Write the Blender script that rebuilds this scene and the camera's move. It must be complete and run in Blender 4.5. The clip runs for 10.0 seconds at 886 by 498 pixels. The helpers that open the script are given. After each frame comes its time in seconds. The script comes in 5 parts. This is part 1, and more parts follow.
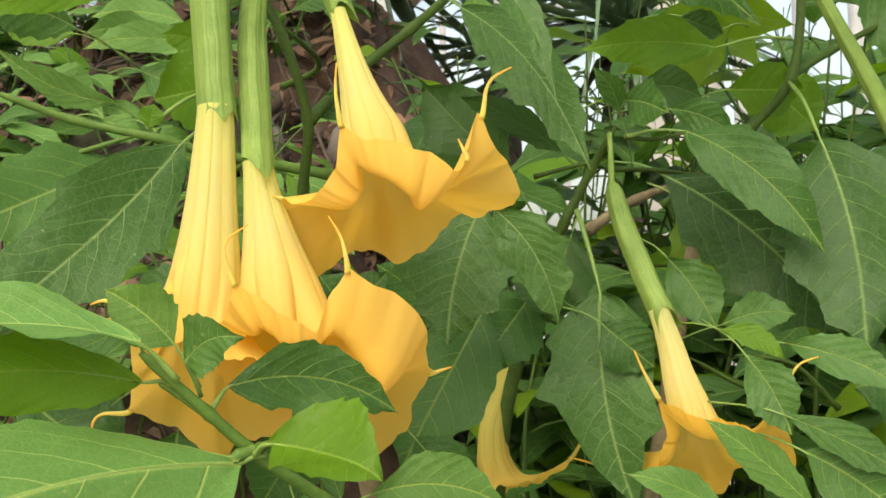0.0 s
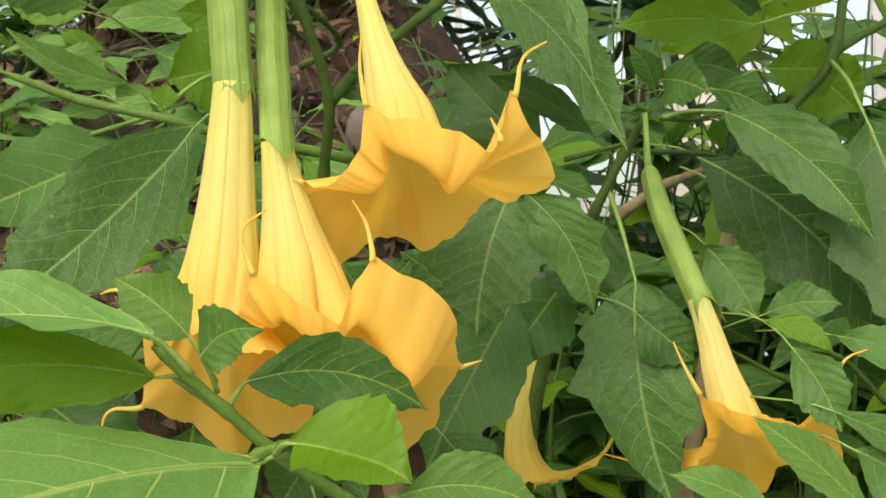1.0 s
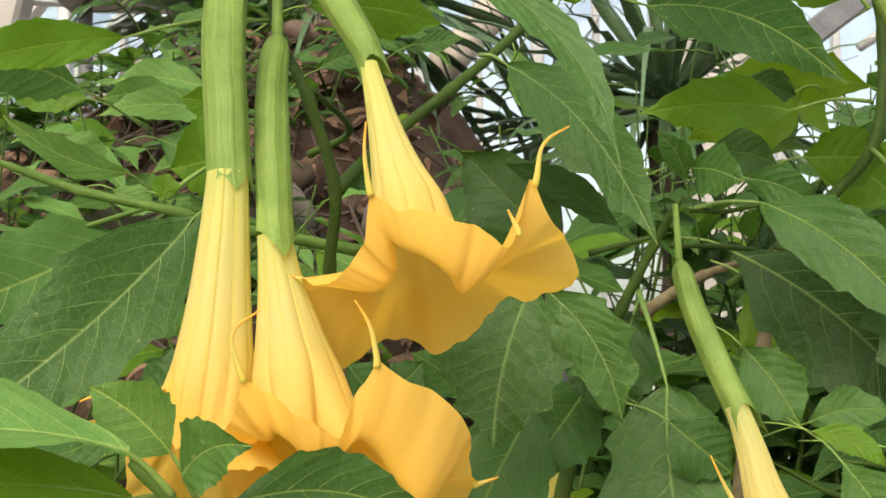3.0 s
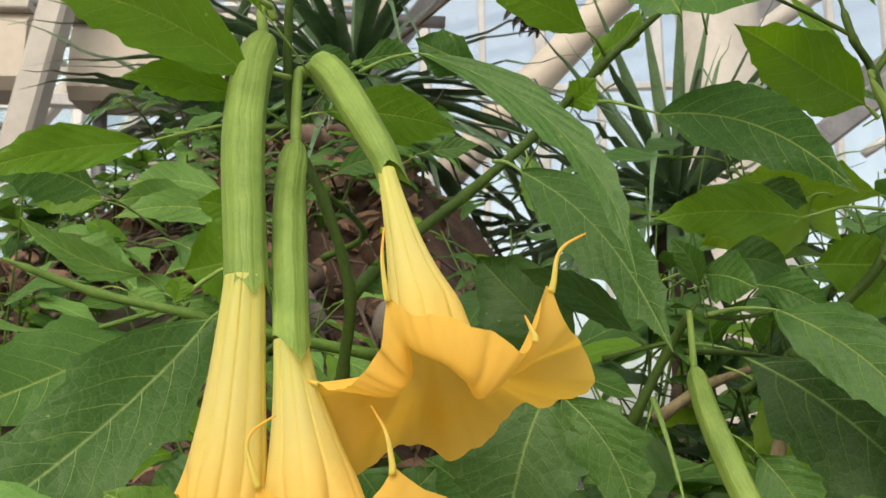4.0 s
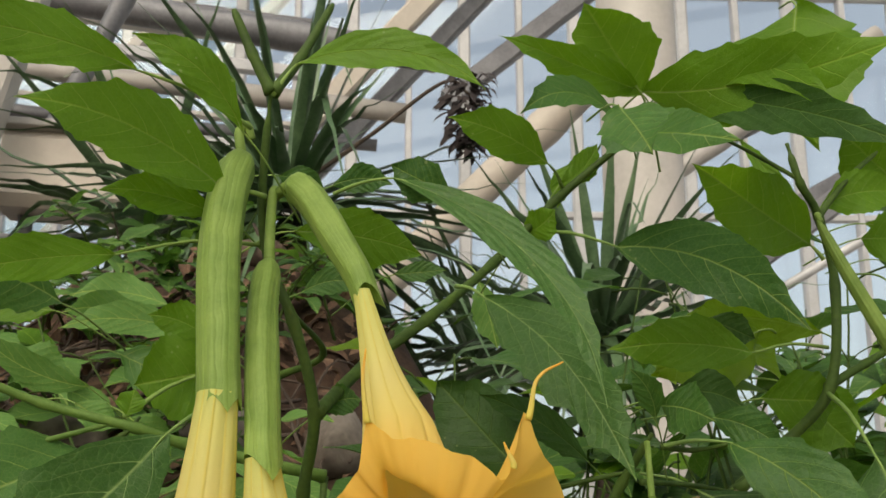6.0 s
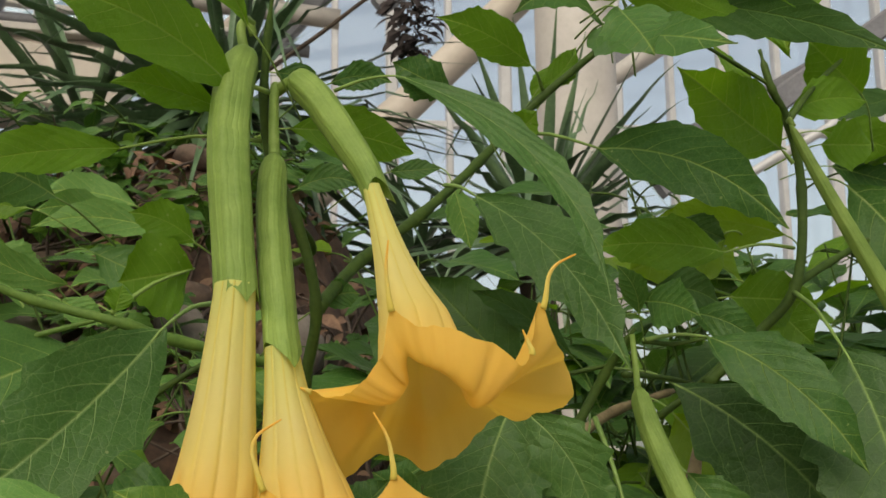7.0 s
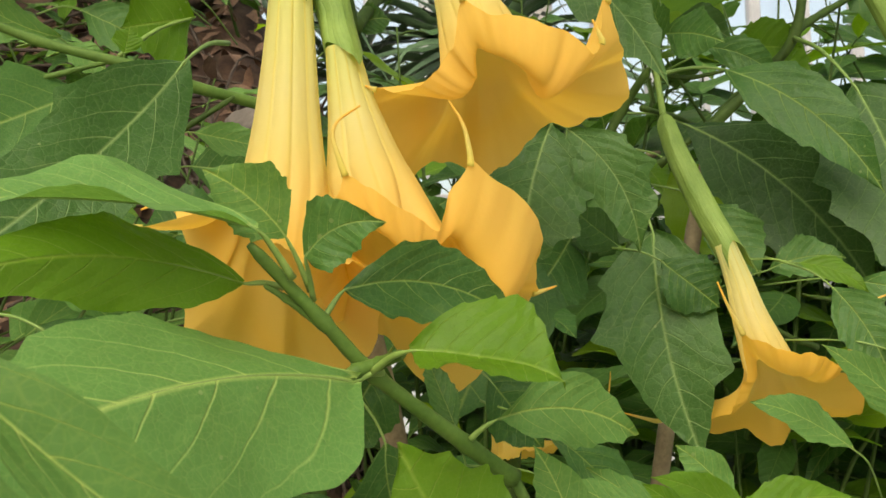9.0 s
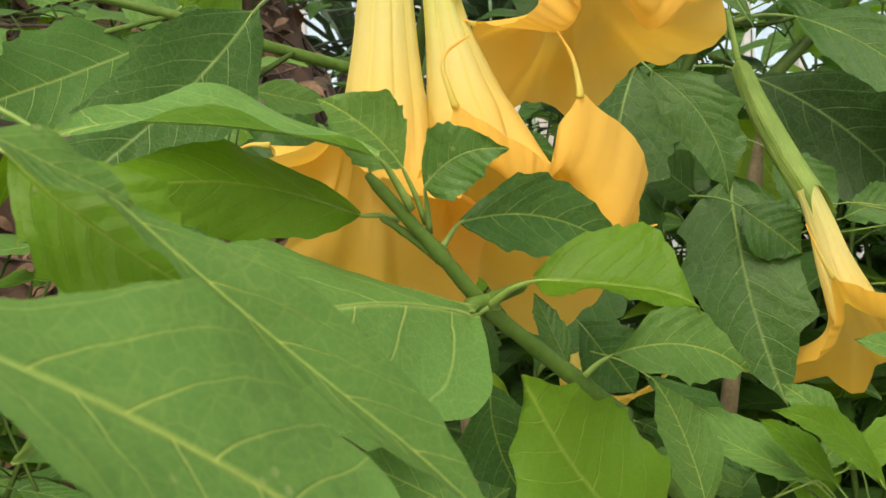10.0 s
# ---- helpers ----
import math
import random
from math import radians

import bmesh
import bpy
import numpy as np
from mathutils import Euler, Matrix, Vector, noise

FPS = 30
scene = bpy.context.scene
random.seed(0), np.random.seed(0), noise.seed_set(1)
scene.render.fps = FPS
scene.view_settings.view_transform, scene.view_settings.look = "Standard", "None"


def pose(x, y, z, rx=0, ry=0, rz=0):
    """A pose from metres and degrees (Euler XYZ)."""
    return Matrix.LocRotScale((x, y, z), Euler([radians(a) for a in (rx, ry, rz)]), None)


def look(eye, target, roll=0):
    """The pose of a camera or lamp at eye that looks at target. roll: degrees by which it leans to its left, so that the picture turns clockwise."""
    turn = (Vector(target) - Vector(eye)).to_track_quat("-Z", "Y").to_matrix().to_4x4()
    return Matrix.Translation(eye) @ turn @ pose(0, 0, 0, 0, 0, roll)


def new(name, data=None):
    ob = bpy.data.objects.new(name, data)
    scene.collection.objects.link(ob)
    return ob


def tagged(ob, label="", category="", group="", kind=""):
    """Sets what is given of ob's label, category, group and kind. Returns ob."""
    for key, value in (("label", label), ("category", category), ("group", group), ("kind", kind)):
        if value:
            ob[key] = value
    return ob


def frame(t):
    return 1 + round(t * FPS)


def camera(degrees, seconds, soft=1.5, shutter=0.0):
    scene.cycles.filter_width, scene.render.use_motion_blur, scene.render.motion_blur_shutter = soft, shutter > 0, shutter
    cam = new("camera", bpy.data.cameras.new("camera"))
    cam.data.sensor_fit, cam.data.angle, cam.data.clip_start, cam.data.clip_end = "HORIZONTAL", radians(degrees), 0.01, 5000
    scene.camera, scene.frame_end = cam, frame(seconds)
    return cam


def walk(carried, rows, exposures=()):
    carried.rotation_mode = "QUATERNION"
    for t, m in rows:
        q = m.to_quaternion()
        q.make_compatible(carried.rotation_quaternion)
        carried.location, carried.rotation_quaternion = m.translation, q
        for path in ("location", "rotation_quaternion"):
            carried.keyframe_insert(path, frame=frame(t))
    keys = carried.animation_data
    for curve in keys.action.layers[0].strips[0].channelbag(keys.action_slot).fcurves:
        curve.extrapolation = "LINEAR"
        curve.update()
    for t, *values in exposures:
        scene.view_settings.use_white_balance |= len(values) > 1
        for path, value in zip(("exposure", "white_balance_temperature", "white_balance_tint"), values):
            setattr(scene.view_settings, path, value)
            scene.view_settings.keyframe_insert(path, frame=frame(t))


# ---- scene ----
cam = camera(40.0, 10.0)
cam.data.dof.use_dof = True
cam.data.dof.focus_distance = 0.62
cam.data.dof.aperture_fstop = 48
PATH = [
    (0, (0.0111, -0.0623, 1.4044), (0.0324, 1.9369, 1.4587), -2.07),
    (0.5, (0.0074, -0.0422, 1.4030), (0.0192, 1.9572, 1.4513), -2.07),
    (1, (0.0034, -0.0247, 1.4057), (0.0004, 1.9750, 1.4385), -2.05),
    (1.5, (0.0009, 0.0324, 1.4088), (-0.0033, 2.0323, 1.4244), -1.89),
    (2, (0.0038, 0.0395, 1.4118), (-0.0211, 2.0390, 1.4496), -1.99),
    (2.5, (0.0086, 0.0347, 1.4123), (-0.0222, 2.0318, 1.5158), -2.04),
    (4, (0.0034, 0.0289, 1.4147), (-0.0364, 1.9982, 1.7613), -1.43),
    (4.5, (-0.0009, 0.0287, 1.4148), (-0.0163, 1.9813, 1.8475), -1.07),
    (5, (-0.0091, 0.0260, 1.4152), (0.0173, 1.9573, 1.9345), -0.65),
    (5.2, (-0.0119, 0.0240, 1.4155), (0.0304, 1.9482, 1.9593), -0.56),
    (6.3, (-0.0390, 0.0201, 1.4136), (0.0942, 1.9435, 1.9453), -0.25),
    (6.5, (-0.0510, 0.0177, 1.4112), (0.1120, 1.9465, 1.9145), -0.39),
    (7, (-0.0722, 0.0132, 1.4038), (0.1601, 1.9598, 1.7997), -0.68),
    (7.5, (-0.0835, 0.0032, 1.3976), (0.2040, 1.9609, 1.6892), -0.72),
    (8, (-0.1005, 0.0037, 1.3846), (0.2308, 1.9654, 1.5894), -0.94),
    (8.5, (-0.1194, 0.0135, 1.3613), (0.2365, 1.9752, 1.5189), -1.55),
    (9, (-0.1449, 0.0308, 1.3404), (0.2330, 1.9907, 1.4678), -2.04),
    (9.5, (-0.1746, 0.0435, 1.3247), (0.2142, 2.0016, 1.4469), -2.33),
    (10, (-0.1960, 0.0537, 1.3186), (0.2034, 2.0102, 1.4321), -2.88),
]
walk(cam, [(t, look(eye, target, roll)) for t, eye, target, roll in PATH], [(0, 0.77, 7500, 14), (2.5, 0.77, 7500, 14), (4.0, 0.44, 7550, 14), (5.0, 0.42, 7550, 14), (6.5, -0.04, 7550, 14), (8, 0.03, 7600, 15), (9, 0.50, 7600, 14), (10, 0.56, 7600, 14)])

# ---- daylight ----
world = bpy.data.worlds.new("world")
scene.world = world
world.use_nodes = True
wt = world.node_tree
sky = wt.nodes.new("ShaderNodeTexSky")
sky.sky_type = "NISHITA"
sky.sun_disc = False
sky.sun_elevation = radians(47)
sky.sun_rotation = radians(203)
sky.dust_density = 4.0
haze = wt.nodes.new("ShaderNodeHueSaturation")  # thin high cloud
haze.inputs["Saturation"].default_value = 0.68
wt.links.new(sky.outputs[0], haze.inputs["Color"])
wt.links.new(haze.outputs[0], wt.nodes["Background"].inputs[0])
wt.nodes["Background"].inputs[1].default_value = 0.180
sun = new("sun", bpy.data.lights.new("sun", "SUN"))
sun.data.energy = 2.0
sun.data.angle = radians(60)
sun.data.color = (1.0, 0.96, 0.9)
sun.matrix_world = look((-1.0, -1.8, 4.2), (0, 0.6, 1.4))


# ---- materials ----
def material(name):
    m = bpy.data.materials.new(name)
    m.use_nodes = True
    nt = m.node_tree
    return m, nt, nt.nodes["Principled BSDF"], nt.nodes["Material Output"]


def node(nt, kind, **values):
    n = nt.nodes.new(kind)
    for key, value in values.items():
        n.inputs[key].default_value = value
    return n


def calc(nt, op, a, b=None, c=None):
    n = nt.nodes.new("ShaderNodeMath")
    n.operation = op
    for i, v in enumerate((a, b, c)):
        if v is None:
            continue
        if isinstance(v, (int, float)):
            n.inputs[i].default_value = v
        else:
            nt.links.new(v, n.inputs[i])
    return n.outputs[0]


def blend(nt, fac, a, b):
    n = nt.nodes.new("ShaderNodeMix")
    n.data_type = "RGBA"
    for slot, v in ((0, fac), (6, a), (7, b)):
        if isinstance(v, (int, float)):
            n.inputs[slot].default_value = v
        elif isinstance(v, tuple):
            n.inputs[slot].default_value = (*v, 1)
        else:
            nt.links.new(v, n.inputs[slot])
    return n.outputs[2]


def ramp(nt, fac, *stops):
    n = nt.nodes.new("ShaderNodeValToRGB")
    els = n.color_ramp.elements
    while len(els) < len(stops):
        els.new(0.5)
    for e, (p, c) in zip(els, stops):
        e.position, e.color = p, (*c, 1)
    nt.links.new(fac, n.inputs[0])
    return n.outputs[0]


def noise_of(nt, scale, detail=3.0, coord=None):
    n = node(nt, "ShaderNodeTexNoise", Scale=scale, Detail=detail)
    if coord is not None:
        nt.links.new(coord, n.inputs["Vector"])
    return n.outputs["Fac"]


def bump_of(nt, height, strength, distance, shader):
    n = node(nt, "ShaderNodeBump", Strength=strength, Distance=distance)
    nt.links.new(height, n.inputs["Height"])
    nt.links.new(n.outputs[0], shader.inputs["Normal"])
    return n.outputs[0]


def with_light_through(nt, shader, out, colour, share, normal=None):
    tr = nt.nodes.new("ShaderNodeBsdfTranslucent")
    if isinstance(colour, tuple):
        tr.inputs[0].default_value = (*colour, 1)
    else:
        nt.links.new(colour, tr.inputs[0])
    if normal is not None:
        nt.links.new(normal, tr.inputs["Normal"])
    mix = nt.nodes.new("ShaderNodeMixShader")
    mix.inputs[0].default_value = share
    nt.links.new(shader.outputs[0], mix.inputs[1])
    nt.links.new(tr.outputs[0], mix.inputs[2])
    nt.links.new(mix.outputs[0], out.inputs[0])


def leaf_material(name, base, light, vein, through_share, rough=0.43, count=7.0, pucker=1.0):
    m, nt, p, out = material(name)
    uv = nt.nodes.new("ShaderNodeUVMap")
    sep = nt.nodes.new("ShaderNodeSeparateXYZ")
    nt.links.new(uv.outputs[0], sep.inputs[0])
    u, v = sep.outputs[0], sep.outputs[1]
    geo = nt.nodes.new("ShaderNodeNewGeometry")
    pos = geo.outputs["Position"]
    info = nt.nodes.new("ShaderNodeObjectInfo")
    wob = noise_of(nt, 28.0, 2.0, pos)
    au = calc(nt, "ABSOLUTE", u)
    # side veins run forward from the midrib and bow towards the tip
    run = calc(nt, "SUBTRACT", v, calc(nt, "MULTIPLY", calc(nt, "ADD", calc(nt, "MULTIPLY", au, 0.30), calc(nt, "MULTIPLY", calc(nt, "MULTIPLY", au, au), 0.75)), 1.0))
    run = calc(nt, "ADD", run, calc(nt, "MULTIPLY", wob, 0.05))
    alt = calc(nt, "MULTIPLY", calc(nt, "SIGN", u), 0.25)
    saw = calc(nt, "FRACT", calc(nt, "ADD", calc(nt, "MULTIPLY", run, count), alt))
    near = calc(nt, "ABSOLUTE", calc(nt, "SUBTRACT", saw, 0.5))
    side = calc(nt, "SMOOTH_MIN", 1.0, calc(nt, "MAXIMUM", 0.0, calc(nt, "SUBTRACT", 1.0, calc(nt, "MULTIPLY", near, 26.0))), 0.1)
    side = calc(nt, "MULTIPLY", side, calc(nt, "SUBTRACT", 1.0, calc(nt, "MULTIPLY", au, 1.6)))
    mid = calc(nt, "MAXIMUM", 0.0, calc(nt, "SUBTRACT", 1.0, calc(nt, "MULTIPLY", au, 45.0)))
    # fine net between the side veins
    vor = node(nt, "ShaderNodeTexVoronoi", Scale=330.0)
    vor.feature = "DISTANCE_TO_EDGE"
    nt.links.new(pos, vor.inputs["Vector"])
    net = calc(nt, "LESS_THAN", vor.outputs["Distance"], 0.07)
    cells = node(nt, "ShaderNodeTexVoronoi", Scale=125.0)
    cells.feature = "DISTANCE_TO_EDGE"
    nt.links.new(pos, cells.inputs["Vector"])
    loops = calc(nt, "MAXIMUM", 0.0, calc(nt, "SUBTRACT", 1.0, calc(nt, "MULTIPLY", cells.outputs["Distance"], 16.0)))
    puff = calc(nt, "MINIMUM", cells.outputs["Distance"], 0.35)
    veins = calc(nt, "MINIMUM", 1.0, calc(nt, "ADD", calc(nt, "MULTIPLY", mid, 0.8), calc(nt, "ADD", calc(nt, "MULTIPLY", calc(nt, "MAXIMUM", side, 0.0), 0.8), calc(nt, "ADD", calc(nt, "MULTIPLY", loops, 0.10 * min(pucker, 1.6)), calc(nt, "MULTIPLY", net, 0.08)))))
    mott = noise_of(nt, 45.0, 4.0, pos)
    big = noise_of(nt, 9.0, 2.0, pos)
    amount = calc(nt, "ADD", calc(nt, "MULTIPLY", mott, 0.5), calc(nt, "ADD", calc(nt, "MULTIPLY", big, 0.5), calc(nt, "MULTIPLY", info.outputs["Random"], 0.35)))
    col = ramp(nt, amount, (0.3, base), (0.95, light))
    # pale specks and a few bitten, yellowed spots
    spk = node(nt, "ShaderNodeTexVoronoi", Scale=120.0)
    nt.links.new(pos, spk.inputs["Vector"])
    speck = calc(nt, "MULTIPLY", calc(nt, "LESS_THAN", spk.outputs["Distance"], 0.12), calc(nt, "GREATER_THAN", noise_of(nt, 30.0, 1.0, pos), 0.62))
    col = blend(nt, calc(nt, "MULTIPLY", speck, 0.5), col, (0.30, 0.36, 0.14))
    col = blend(nt, veins, col, vein)
    nt.links.new(col, p.inputs["Base Color"])
    nt.links.new(calc(nt, "ADD", rough - 0.1, calc(nt, "MULTIPLY", mott, 0.2)), p.inputs["Roughness"])
    p.inputs["Specular IOR Level"].default_value = 0.24
    quilt = calc(nt, "SUBTRACT", calc(nt, "MULTIPLY", near, -0.45), calc(nt, "MULTIPLY", veins, 0.35))
    fine = noise_of(nt, 160.0, 3.0, pos)
    quilt = calc(nt, "ADD", quilt, calc(nt, "ADD", calc(nt, "MULTIPLY", mott, 0.7), calc(nt, "ADD", calc(nt, "MULTIPLY", puff, 0.16 * pucker), calc(nt, "MULTIPLY", fine, 0.5))))
    nrm = bump_of(nt, quilt, 0.7 if pucker else 0.12, 0.0020, p)
    with_light_through(nt, p, out, blend(nt, 0.6, col, tuple(min(1.0, c * k) for c, k in zip(light, (2.1, 1.9, 0.7)))), through_share, nrm)
    return m


LEAF = {
    "m": leaf_material("leaf_mid", (0.032, 0.098, 0.017), (0.066, 0.172, 0.038), (0.269, 0.380, 0.093), 0.30),
    "d": leaf_material("leaf_deep", (0.022, 0.078, 0.013), (0.048, 0.138, 0.030), (0.213, 0.320, 0.068), 0.30, pucker=1.2),
    "q": leaf_material("leaf_quilted", (0.028, 0.086, 0.016), (0.058, 0.148, 0.032), (0.22, 0.34, 0.11), 0.28, 0.42, 8.0, pucker=2.2),
    "k": leaf_material("leaf_dark_quilted", (0.018, 0.060, 0.012), (0.038, 0.102, 0.022), (0.17, 0.28, 0.085), 0.25, 0.42, 8.0, pucker=2.0),
    # D: the shade among the rear growth is put into this darker green.
    "D": leaf_material("leaf_shade_dark", (0.019, 0.056, 0.008), (0.036, 0.10, 0.018), (0.101, 0.170, 0.034), 0.25),
    "l": leaf_material("leaf_pale", (0.062, 0.155, 0.028), (0.108, 0.248, 0.058), (0.370, 0.480, 0.111), 0.32, 0.55),
    "p": leaf_material("leaf_palest", (0.072, 0.180, 0.036), (0.122, 0.285, 0.070), (0.42, 0.55, 0.15), 0.32, 0.55),
    # y, Y: light shining through is put into these yellow-green colours.
    "y": leaf_material("leaf_lit_yellow", (0.062, 0.150, 0.008), (0.11, 0.25, 0.016), (0.220, 0.340, 0.045), 0.40),
    "Y": leaf_material("leaf_lit_yellow_bright", (0.090, 0.170, 0.007), (0.16, 0.30, 0.016), (0.202, 0.300, 0.034), 0.5),
}


def stem_material(name, a, b, rough=0.5, scale=60.0):
    m, nt, p, out = material(name)
    geo = nt.nodes.new("ShaderNodeNewGeometry")
    n1 = noise_of(nt, scale, 4.0, geo.outputs["Position"])
    n2 = noise_of(nt, scale * 6, 2.0, geo.outputs["Position"])
    nt.links.new(ramp(nt, calc(nt, "ADD", calc(nt, "MULTIPLY", n1, 0.7), calc(nt, "MULTIPLY", n2, 0.3)), (0.3, a), (0.7, b)), p.inputs["Base Color"])
    p.inputs["Roughness"].default_value = rough
    p.inputs["Specular IOR Level"].default_value = 0.3
    bump_of(nt, n2, 0.3, 0.0008, p)
    return m


STEM = {
    "g": stem_material("green_bark", (0.022, 0.052, 0.006), (0.062, 0.115, 0.014), 0.65),
    "n": stem_material("young_bark", (0.05, 0.115, 0.014), (0.11, 0.20, 0.034), 0.6),
    "w": stem_material("woody_bark", (0.11, 0.085, 0.045), (0.25, 0.20, 0.11), 0.8),
}


RIB = stem_material("leaf_stalk", (0.13, 0.23, 0.05), (0.22, 0.34, 0.09))
RIB_PALE = stem_material("pale_leaf_stalk", (0.14, 0.24, 0.05), (0.25, 0.37, 0.09))


def petal_material(name, stops, rib, share):
    m, nt, p, out = material(name)
    uv = nt.nodes.new("ShaderNodeUVMap")
    sep = nt.nodes.new("ShaderNodeSeparateXYZ")
    nt.links.new(uv.outputs[0], sep.inputs[0])
    geo = nt.nodes.new("ShaderNodeNewGeometry")
    u, v = sep.outputs[0], sep.outputs[1]
    col = ramp(nt, v, *stops)
    # Lines in the creases put the shading between the ridges into the colour.
    w = calc(nt, "ABSOLUTE", calc(nt, "SUBTRACT", calc(nt, "FRACT", calc(nt, "ADD", calc(nt, "MULTIPLY", u, 10.0), 0.5)), 0.5))
    line = calc(nt, "MAXIMUM", 0.0, calc(nt, "SUBTRACT", 1.0, calc(nt, "MULTIPLY", w, 8.0)))
    fade = calc(nt, "MAXIMUM", 0.0, calc(nt, "SUBTRACT", 1.0, calc(nt, "MULTIPLY", v, 1.25)))
    col = blend(nt, calc(nt, "MULTIPLY", calc(nt, "MULTIPLY", line, fade), 0.7), col, rib)
    patch = noise_of(nt, 40.0, 4.0, geo.outputs["Position"])
    fine = noise_of(nt, 420.0, 3.0, geo.outputs["Position"])
    col = blend(nt, calc(nt, "MULTIPLY", patch, 0.22), col, (0.90, 0.66, 0.20))
    nt.links.new(col, p.inputs["Base Color"])
    p.inputs["Roughness"].default_value = 0.55
    p.inputs["Specular IOR Level"].default_value = 0.25
    h = calc(nt, "ADD", calc(nt, "MULTIPLY", fine, 0.4), calc(nt, "MULTIPLY", calc(nt, "MULTIPLY", line, fade), 0.8))
    nrm = bump_of(nt, h, 0.3, 0.0008, p)
    glow = ramp(nt, v, (0.42, (0.92, 0.74, 0.16)), (0.68, (0.97, 0.58, 0.045)))
    with_light_through(nt, p, out, blend(nt, 0.6, col, glow), share, nrm)
    return m


PETAL = petal_material("petal", ((0.0, (0.62, 0.68, 0.22)), (0.3, (0.67, 0.63, 0.25)), (0.46, (0.70, 0.61, 0.20)), (0.62, (0.80, 0.58, 0.15)), (0.84, (0.85, 0.51, 0.075)), (1.0, (0.83, 0.54, 0.11))), (0.72, 0.60, 0.08), 0.44)
PETAL_SIDE = petal_material("petal_paler", ((0.0, (0.66, 0.72, 0.30)), (0.3, (0.77, 0.72, 0.33)), (0.52, (0.80, 0.66, 0.22)), (0.75, (0.88, 0.58, 0.11)), (1.0, (0.88, 0.52, 0.07))), (0.72, 0.60, 0.10), 0.5)
# Darker olive stops put the shade on the rear flower into the colour.
PETAL_SHADED = petal_material("petal_shaded", ((0.0, (0.50, 0.54, 0.13)), (0.3, (0.66, 0.60, 0.15)), (0.55, (0.74, 0.58, 0.13)), (0.8, (0.80, 0.52, 0.09))), (0.55, 0.48, 0.08), 0.45)


def calyx_material(name, a, b, vein):
    """Matt green sheath with fine veins along it, a little blotched."""
    m, nt, p, out = material(name)
    uv = nt.nodes.new("ShaderNodeUVMap")
    sep = nt.nodes.new("ShaderNodeSeparateXYZ")
    nt.links.new(uv.outputs[0], sep.inputs[0])
    geo = nt.nodes.new("ShaderNodeNewGeometry")
    pos = geo.outputs["Position"]
    wob = noise_of(nt, 70.0, 2.0, pos)
    lines = calc(nt, "SINE", calc(nt, "ADD", calc(nt, "MULTIPLY", sep.outputs[0], 16.0), calc(nt, "MULTIPLY", wob, 4.5)))
    lines = calc(nt, "POWER", calc(nt, "ABSOLUTE", lines), 6.0)
    blot = noise_of(nt, 55.0, 4.0, pos)
    fine = noise_of(nt, 500.0, 2.0, pos)
    col = ramp(nt, calc(nt, "ADD", calc(nt, "MULTIPLY", blot, 0.8), calc(nt, "MULTIPLY", fine, 0.2)), (0.32, a), (0.7, b))
    col = blend(nt, calc(nt, "MULTIPLY", lines, 0.14), col, vein)
    nt.links.new(col, p.inputs["Base Color"])
    p.inputs["Roughness"].default_value = 0.55
    p.inputs["Specular IOR Level"].default_value = 0.3
    h = calc(nt, "ADD", calc(nt, "MULTIPLY", lines, 0.35), calc(nt, "ADD", calc(nt, "MULTIPLY", fine, 0.3), calc(nt, "MULTIPLY", blot, 0.8)))
    nrm = bump_of(nt, h, 0.4, 0.0010, p)
    with_light_through(nt, p, out, blend(nt, 0.5, col, (0.42, 0.55, 0.07)), 0.25, nrm)
    return m


CALYX = calyx_material("calyx", (0.145, 0.25, 0.046), (0.255, 0.38, 0.085), (0.30, 0.42, 0.14))


def plain(name, a, b, rough, scale=12.0, bump=0.2, metal=0.0):
    m, nt, p, out = material(name)
    geo = nt.nodes.new("ShaderNodeNewGeometry")
    n1 = noise_of(nt, scale, 5.0, geo.outputs["Position"])
    n2 = noise_of(nt, scale * 9, 3.0, geo.outputs["Position"])
    f = calc(nt, "ADD", calc(nt, "MULTIPLY", n1, 0.65), calc(nt, "MULTIPLY", n2, 0.35))
    nt.links.new(ramp(nt, f, (0.3, a), (0.7, b)), p.inputs["Base Color"])
    p.inputs["Roughness"].default_value = rough
    p.inputs["Metallic"].default_value = metal
    bump_of(nt, f, bump, 0.004, p)
    return m


PAINT = plain("cream_paint", (0.40, 0.375, 0.335), (0.52, 0.49, 0.45), 0.5, 6.0, 0.1)
GREY = plain("weathered_grey_metal", (0.13, 0.13, 0.14), (0.24, 0.24, 0.25), 0.5, 9.0, 0.15, 0.3)
ALLOY = plain("glazing_alloy", (0.42, 0.42, 0.42), (0.56, 0.56, 0.56), 0.45, 9.0, 0.1, 0.2)
BEIGE = plain("beige_enamel", (0.46, 0.41, 0.345), (0.58, 0.52, 0.44), 0.55, 5.0, 0.1)
SOIL = plain("bank_soil", (0.012, 0.007, 0.0045), (0.10, 0.055, 0.032), 0.97, 17.0, 1.0)
STONE = plain("bank_stone", (0.05, 0.034, 0.024), (0.17, 0.115, 0.08), 0.9, 14.0, 0.8)
ROCK = plain("bank_rock", (0.07, 0.058, 0.047), (0.22, 0.19, 0.155), 0.9, 11.0, 0.8)
BOUNCE_FLOOR = plain("bounce_concrete", (0.34, 0.33, 0.30), (0.50, 0.48, 0.45), 0.85, 3.0, 0.3)
LITTER = plain("dead_leaf", (0.05, 0.026, 0.015), (0.26, 0.15, 0.09), 0.8, 30.0, 0.4)
